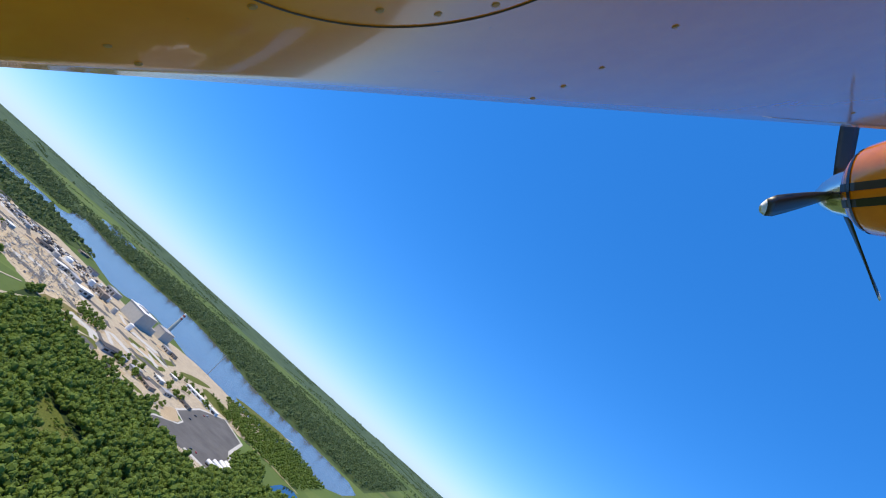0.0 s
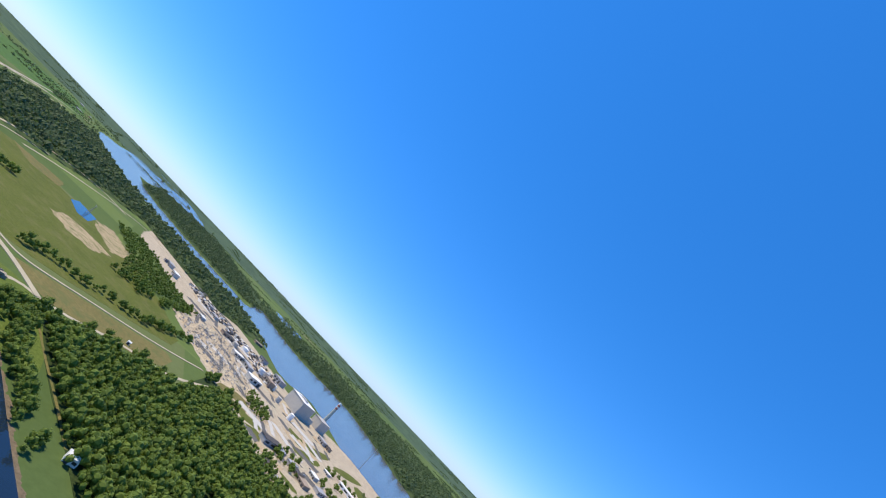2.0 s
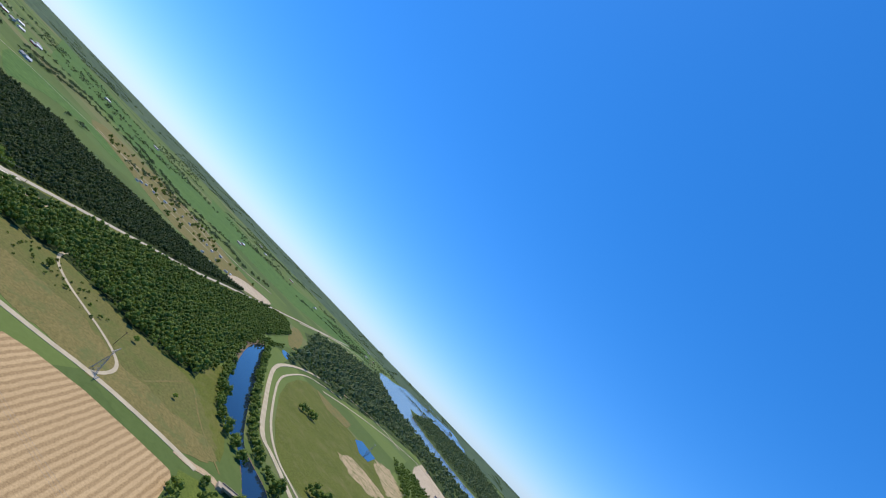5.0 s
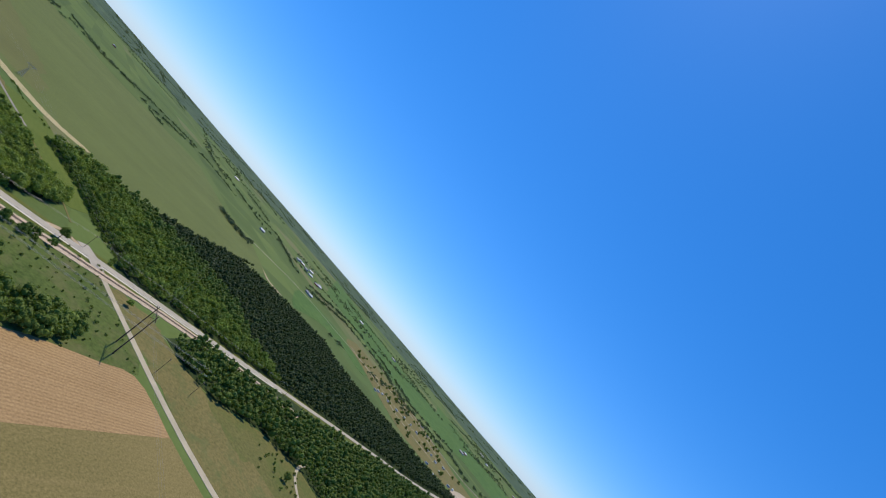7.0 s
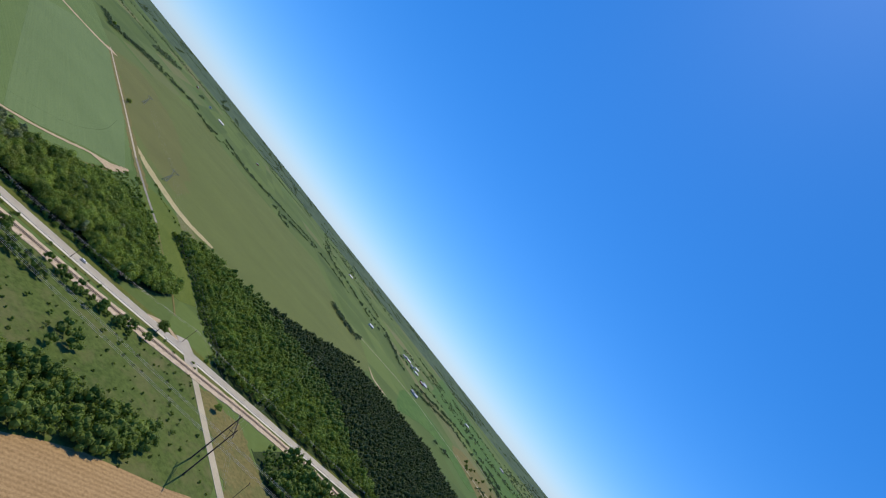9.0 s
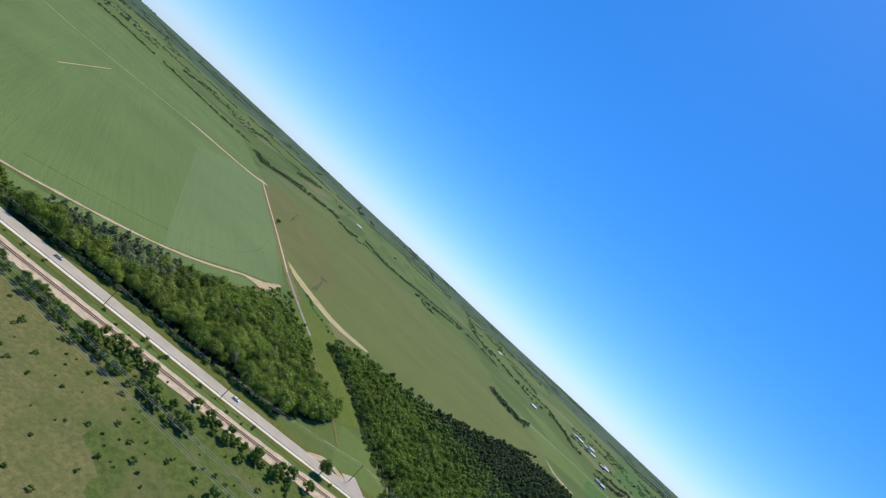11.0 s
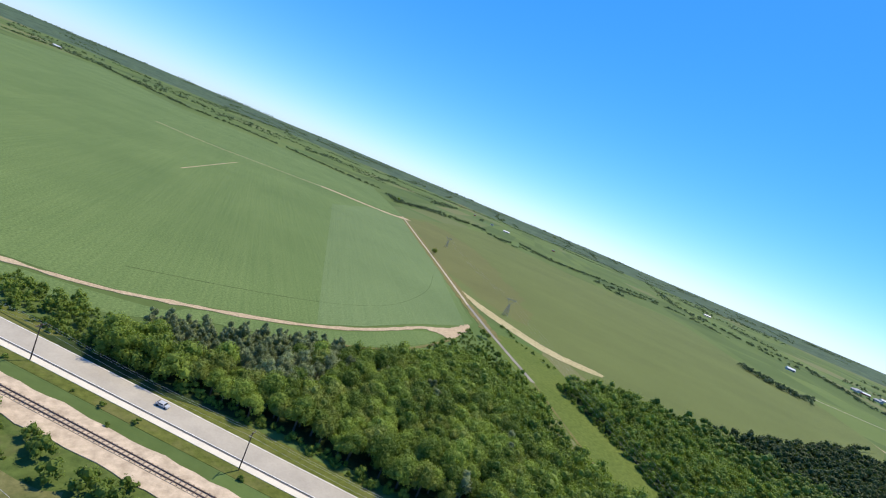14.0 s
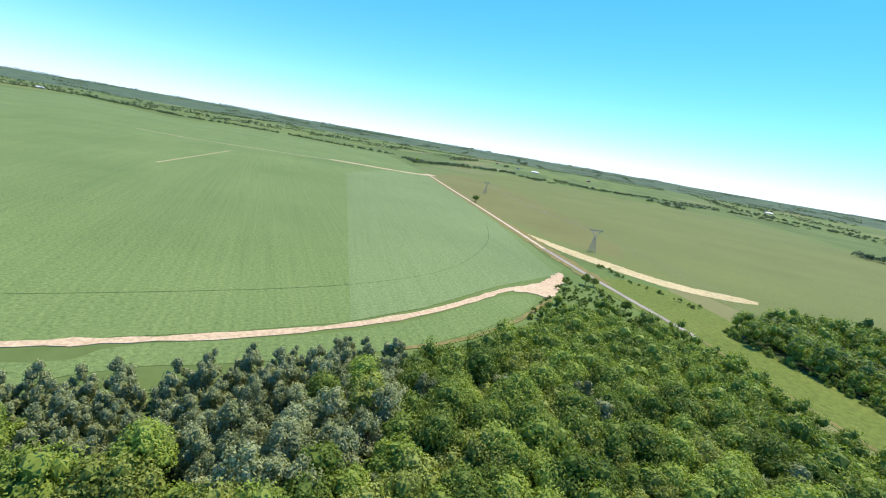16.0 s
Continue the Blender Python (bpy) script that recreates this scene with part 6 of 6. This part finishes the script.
# laydown material in the yard
rnd = random.Random(33)
stock = empty("switchyard", Matrix.Translation((*[(-279.7, 494.9)][0], 0)), "switchyard of many steel gantries and masts", "switchyard")
YARD = [(-317.0, 473.9), (-333.4, 541.6), (-320, 600), (-235.3, 536.2), (-207.2, 470.9), (-227.9, 442.2), (-266.6, 451.1)]
cx, cy = stock.location.x, stock.location.y
for k, (x, y) in enumerate(scatter(YARD, 8.6, 34, 0.35)[:290]):
    h = rnd.uniform(2.2, 5.0)
    a = PT + rnd.choice((0, 0, math.pi / 2))
    ux, uy = 3.2 * math.cos(a), 3.2 * math.sin(a)
    bm = bm_rod((x - cx - ux, y - cy - uy, -0.1), (x - cx - ux, y - cy - uy, h), 0.14, 0.1, 4)
    bm_rod((x - cx + ux, y - cy + uy, -0.1), (x - cx + ux, y - cy + uy, h), 0.14, 0.1, 4, bm)
    bm_rod((x - cx - ux, y - cy - uy, h), (x - cx + ux, y - cy + uy, h), 0.13, 0.13, 4, bm)
    bm_box(x - cx - 0.9, x - cx + 0.9, y - cy - 0.7, y - cy + 0.7, -0.1, rnd.uniform(0.5, 1.6), bm)
    part("gantry", bm, (M_TOWER, M_CONC, M_GANTRY)[k % 3], stock)
piles = scatter([(-470, 650), (-500, 720), (-450, 755), (-340, 714), (-283, 696), (-239.4, 600), (-262, 596), (-318, 640), (-390, 640)], 7.5, 36, 0.45)
for k, (x, y) in enumerate(piles[:260]):
    lab, mat = (("grey steel yard container", M_GREY), ("white parked trailer in the yard", M_WHITE), ("dark stack of yard material", M_DARK), ("pale stack of yard material", M_CONC), ("brown stack of timber in the yard", M_BROWN))[k % 5 if k % 3 else 2]
    e = empty("container" if "container" in lab else "trailer" if "trailer" in lab else "material_stack", Matrix.Translation((x, y, 0.05)) @ Matrix.Rotation(PT + rnd.choice((0, 0, 1.57)) + rnd.uniform(-0.12, 0.12), 4, "Z"), lab, "container" if "container" in lab else "trailer" if "trailer" in lab else "material", "yard stock")
    lx, ly, h = rnd.uniform(1.2, 3.4), rnd.uniform(0.6, 1.2), rnd.uniform(0.7, 2.0)
    part("box", bm_box(-lx, lx, -ly, ly, -0.05, h, None, 0.05), mat, e)
    part("bearer", bm_box(-lx * 0.9, -lx * 0.75, -ly - 0.1, ly + 0.1, -0.06, 0.18), M_DARK, e)
    part("bearer", bm_box(lx * 0.75, lx * 0.9, -ly - 0.1, ly + 0.1, -0.06, 0.18), M_DARK, e)


def tank_trailer(at, turn):
    """A white road tanker standing on its wheels."""
    e = empty("tank_trailer", Matrix.Translation((*at, 0.13)) @ Matrix.Rotation(turn, 4, "Z"), "long white tank trailer parked on the lot", "trailer", "tank trailers")
    part("tank", bm_rod((-5.2, 0, 2.0), (5.2, 0, 2.0), 1.55, None, 14), M_WHITE, e)
    for x in (-5.2, 5.2):
        part("end_cap", bm_rod((x, 0, 2.0), (x * 1.09, 0, 2.0), 1.5, 0.8, 14), M_LGREY, e)
    part("chassis", bm_box(-5.0, 5.0, -0.5, 0.5, 0.4, 0.65), M_DARK, e)
    for x in (-4.2, -3.0, 4.2):
        for y in (-0.95, 0.95):
            part("wheel", bm_rod((x, y - 0.15, 0.42), (x, y + 0.15, 0.42), 0.42, None, 12), M_TYRE, e)


for a, b in (((-22.5, 382.7), (-15.5, 380.3)), ((-20.0, 393.3), (-13.1, 389.4)), ((-17.3, 404.6), (-11.0, 397.5)), ((-14.5, 412), (-9.5, 405))):
    tank_trailer(((a[0] + b[0]) / 2, (a[1] + b[1]) / 2), math.atan2(b[1] - a[1], b[0] - a[0]))

# campground caravans and far farms
for k, (x, y) in enumerate([(-880, 143), (-901, 150), (-918, 159), (-915, 173), (-924, 195), (-940, 215), (-943, 232), (-934, 247), (-885, 268), (-883, 278), (-863, 285), (-890, 308), (-779, 256), (-817, 287), (-749, 266), (-793, 303), (-801, 313), (-1043, 286), (-1089, 276)]):
    e = block("caravan", (x, y), 0.8 + k * 0.9, 5.5, 2.3, 2.2, M_WHITE, M_WHITE if k % 3 else M_GREY, "white caravan on the campground", "caravan", 3, 0, "caravans")
for k, (x, y) in enumerate([(-1250, -291), (-1582, -257), (-1602, -243), (-1565, -215), (-1520, -184), (-1449, -140), (-1485, -136), (-1082, -79), (-1080, -70), (-1624, -258), (-1669, -220), (-1530, -144), (-2042, -7), (-2048, 190), (-1565, 510), (-2538, 854), (-90, -1943), (-1531, -1579), (-4991, -2880), (-1416, -1332), (-7902, -1092), (-1477, 476), (-2220, 796), (-2138, 942), (-1897, 999), (-2628, 1856), (-2207, 1630), (-2011, 1436), (-1374, -1206), (-1579, -1156), (-2003, -764)]):
    far = math.hypot(x + 200, y - 150) / 900
    if far > 4.2:
        continue
    block("farm_building", (x, y), radians(-43) + (k % 2) * 1.57, 11 * max(0.7, min(2, far)), 5 * max(0.7, min(2, far)), 3.0, (M_LGREY, M_CONC, M_RED)[k % 3 if k % 4 else 0], (M_WHITE, M_GREY)[k % 2], ("light grey farm shed among fields", "pale grey barn among fields", "pale roofed barn among fields")[k % 3], "barn", 3, 2.5, "farm buildings")


# ---- the aircraft, at the place where the flight begins ----
def aircraft():
    ac = empty("light_aircraft", look((0.00, 0.00, 88.00), (0.00, 93.51, 123.43), 41.77), "glossy orange-yellow light aircraft with a three-bladed propeller", "aircraft")
    fwd, span = Vector((-0.466, -0.023, -0.885)), Vector((0.881, 0.085, -0.466)).normalized()
    up = span.cross(fwd).normalized()
    paint, nt, b = material("glossy_orange_paint", 0.25)
    col = ramp(nt, noise_at(nt, 6, 5, 0.6), (0.3, (0.76, 0.19, 0.004)), (0.7, (0.86, 0.24, 0.005)))
    col = mix(nt, ramp(nt, noise_at(nt, 40, 3, 0.6), (0.7, (0, 0, 0)), (0.8, (0.5, 0.5, 0.5))), col, (0.25, 0.11, 0.02))
    nt.links.new(col, b.inputs["Base Color"])
    b.inputs["Coat Weight"].default_value, b.inputs["Coat Roughness"].default_value = 0.7, 0.05
    bump(nt, b, noise_at(nt, 3, 2, 0.4), 0.12, 0.03)
    seam = plain("panel_seam", (0.12, 0.06, 0.02), 0.6, 0, 0.2, 8, 0)
    screw = plain("screw_head", (0.5, 0.22, 0.05), 0.6, 0.0, 0.3, 30, 0)
    black = plain("black_paint", (0.02, 0.02, 0.022), 0.4, 0, 0.2, 4, 0)
    chrome = plain("polished_spinner", (0.62, 0.62, 0.6), 0.15, 0.9, 0.08, 4, 0)
    tip = plain("white_tip", (0.7, 0.7, 0.68), 0.5, 0, 0.1, 4, 0)
    edge = Vector((-0.64, 0.283, -0.69))          # on the leading edge
    chord = 1.7
    prof = [(0.0, 0.0), (0.006, -0.016), (0.03, -0.03), (0.1, -0.036), (0.3, -0.03), (0.7, -0.015), (1.0, -0.005), (chord, 0.03),
            (chord, 0.04), (1.0, 0.16), (0.6, 0.2), (0.3, 0.18), (0.1, 0.11), (0.03, 0.055), (0.006, 0.02)]

    def wing(name, k0, k1, n):
        verts, faces = [], []
        for i in range(n + 1):
            k = k0 + (k1 - k0) * i / n
            for q, h in prof:
                verts.append(edge + span * k - fwd * q + up * h)
        m = len(prof)
        for i in range(n):
            for j in range(m):
                faces.append((i * m + j, i * m + (j + 1) % m, (i + 1) * m + (j + 1) % m, (i + 1) * m + j))
        faces += [tuple(range(m))[::-1], tuple(n * m + j for j in range(m))]
        return obj(name, verts, faces, paint, ac, smooth=True)

    w = wing("wing", -1.6, 5.0, 24)
    wing("wing", 6.2, 12.0, 8)

    def under(q):
        """The height of the lower skin at q metres behind the leading edge."""
        for (q0, h0), (q1, h1) in zip(prof[:8], prof[1:8]):
            if q0 <= q <= q1:
                return h0 + (h1 - h0) * (q - q0) / (q1 - q0)
        return prof[0][1] if q < 0 else prof[7][1]

    def on_skin(u, v):
        """Where the lower skin shows on the way (u, v, -1)."""
        r, t = Vector((u, v, -1)), 0.05
        while t < 3:
            p = r * t - edge
            if -p.dot(fwd) >= 0 and p.dot(up) >= under(-p.dot(fwd)):
                break
            t += 0.002
        return r * t

    c = on_skin(-0.035, 0.77)
    ring = bmesh.new()
    hoop = []
    for k in range(72):
        a = k * math.tau / 72
        p = c + (span * math.cos(a) + fwd * math.sin(a)) * 0.25 - edge
        q = -p.dot(fwd)
        hoop.append(edge + p - up * (p.dot(up) - under(q)) - up * 0.0005)
    for k in range(72):
        bm_rod(hoop[k], hoop[(k + 1) % 72], 0.0016, None, 5, ring)
    part("access_panel_seam", ring, seam, w, "dark round seam of an access panel")
    for u, v in ((-0.1325, 0.5006), (-0.0107, 0.4935), (0.11, 0.5124), (0.4864, 0.4663), (0.3325, 0.38), (0.252, 0.341), (0.188, 0.316), (0.859, 0.285), (-0.399, 0.508), (-0.638, 0.388), (-0.703, 0.427)):
        p = on_skin(u, v)
        part("screw", bm_rod(p - up * 0.0022, p + up * 0.003, 0.0045, 0.0085, 14), screw, w, "rusty screw head")
    hub = Vector((4.66, 0.65, -6.0))
    aft = -fwd

    def turned(name, rings, mat, label=""):
        verts, faces = [], []
        n = 32
        for d, r in rings:
            for k in range(n):
                a = k * math.tau / n
                verts.append(hub + aft * d + (span * math.cos(a) + up * math.sin(a)) * r)
        for i in range(len(rings) - 1):
            for k in range(n):
                faces.append((i * n + k, i * n + (k + 1) % n, (i + 1) * n + (k + 1) % n, (i + 1) * n + k))
        return obj(name, verts, faces, mat, ac, label, True)

    turned("spinner", ((0.0, 0.002), (0.03, 0.08), (0.12, 0.17), (0.25, 0.25), (0.4, 0.3)), chrome, "polished metal spinner")
    turned("cowling", ((0.42, 0.27), (0.43, 0.36), (0.5, 0.45), (0.62, 0.52), (0.9, 0.58), (1.5, 0.62), (2.0, 0.64)), paint)
    turned("cowling_stripe", ((0.52, 0.468), (0.56, 0.498)), black, "dark stripe round the cowling")
    turned("fuselage", ((2.0, 0.64), (3.2, 0.7), (4.4, 0.66), (6.5, 0.4), (8.0, 0.18), (8.1, 0.02)), paint)
    for s in (0.06, -0.12):
        verts = []
        for d, r in ((0.44, 0.41), (0.5, 0.457), (0.62, 0.527), (0.9, 0.587), (1.5, 0.627), (2.0, 0.647)):
            for h in (s - 0.045, s + 0.045):
                verts.append(hub + aft * d - span * math.sqrt(max(0.01, r * r - h * h)) + up * h)
        obj("side_stripe", verts, [(2 * i, 2 * i + 1, 2 * i + 3, 2 * i + 2) for i in range(5)], black, ac, "black stripe along the cowling")
    for k in range(3):
        a = math.radians(183 + 120 * k)
        d = span * math.cos(a) + up * math.sin(a)
        t = d.cross(fwd).normalized()

        def blade_piece(r0, r1, name, mat, parent):
            verts, faces = [], []
            n = 8
            for i in range(n + 1):
                r = r0 + (r1 - r0) * i / n
                wd = 0.12 * math.sin(min(1.0, 0.35 + r * 0.5) * 1.57) * (1 if r < 1.5 else max(0.25, 1 - (r - 1.5) * 4))
                tw = math.radians(55 - 25 * r)
                x = t * math.cos(tw) + fwd * math.sin(tw)
                y = d.cross(x)
                for px, py in ((-wd, 0), (-wd * 0.3, 0.018), (wd * 0.5, 0.014), (wd, 0), (wd * 0.5, -0.01), (-wd * 0.3, -0.012)):
                    verts.append(hub + aft * 0.25 + d * r + x * px + y * py)
            for i in range(n):
                for j in range(6):
                    faces.append((i * 6 + j, i * 6 + (j + 1) % 6, (i + 1) * 6 + (j + 1) % 6, (i + 1) * 6 + j))
            faces += [(5, 4, 3, 2, 1, 0), tuple(n * 6 + j for j in range(6))]
            return obj(name, verts, faces, mat, parent, "" if name == "blade" else "white blade tip", True)

        bl = blade_piece(0.2, 1.56, "blade", black, ac)
        blade_piece(1.56, 1.66, "tip_band", tip, bl)
    root = hub + aft * 7.0
    fin = [root + aft * q + up * h + span * s for s in (-0.04, 0.04) for q, h in ((0, 0.2), (0.5, 1.5), (1.1, 1.5), (1.1, 0.1))]
    obj("tail_fin", fin, [(0, 1, 2, 3), (7, 6, 5, 4), (0, 4, 5, 1), (1, 5, 6, 2), (2, 6, 7, 3), (3, 7, 4, 0)], paint, ac)
    sp = edge + span * 4.75 + fwd * 0.05 - up * 0.02
    part("step_bracket", bm_box(-0.04, 0.04, -0.09, 0.02, -0.03, 0.03), black, ac).location = sp


aircraft()
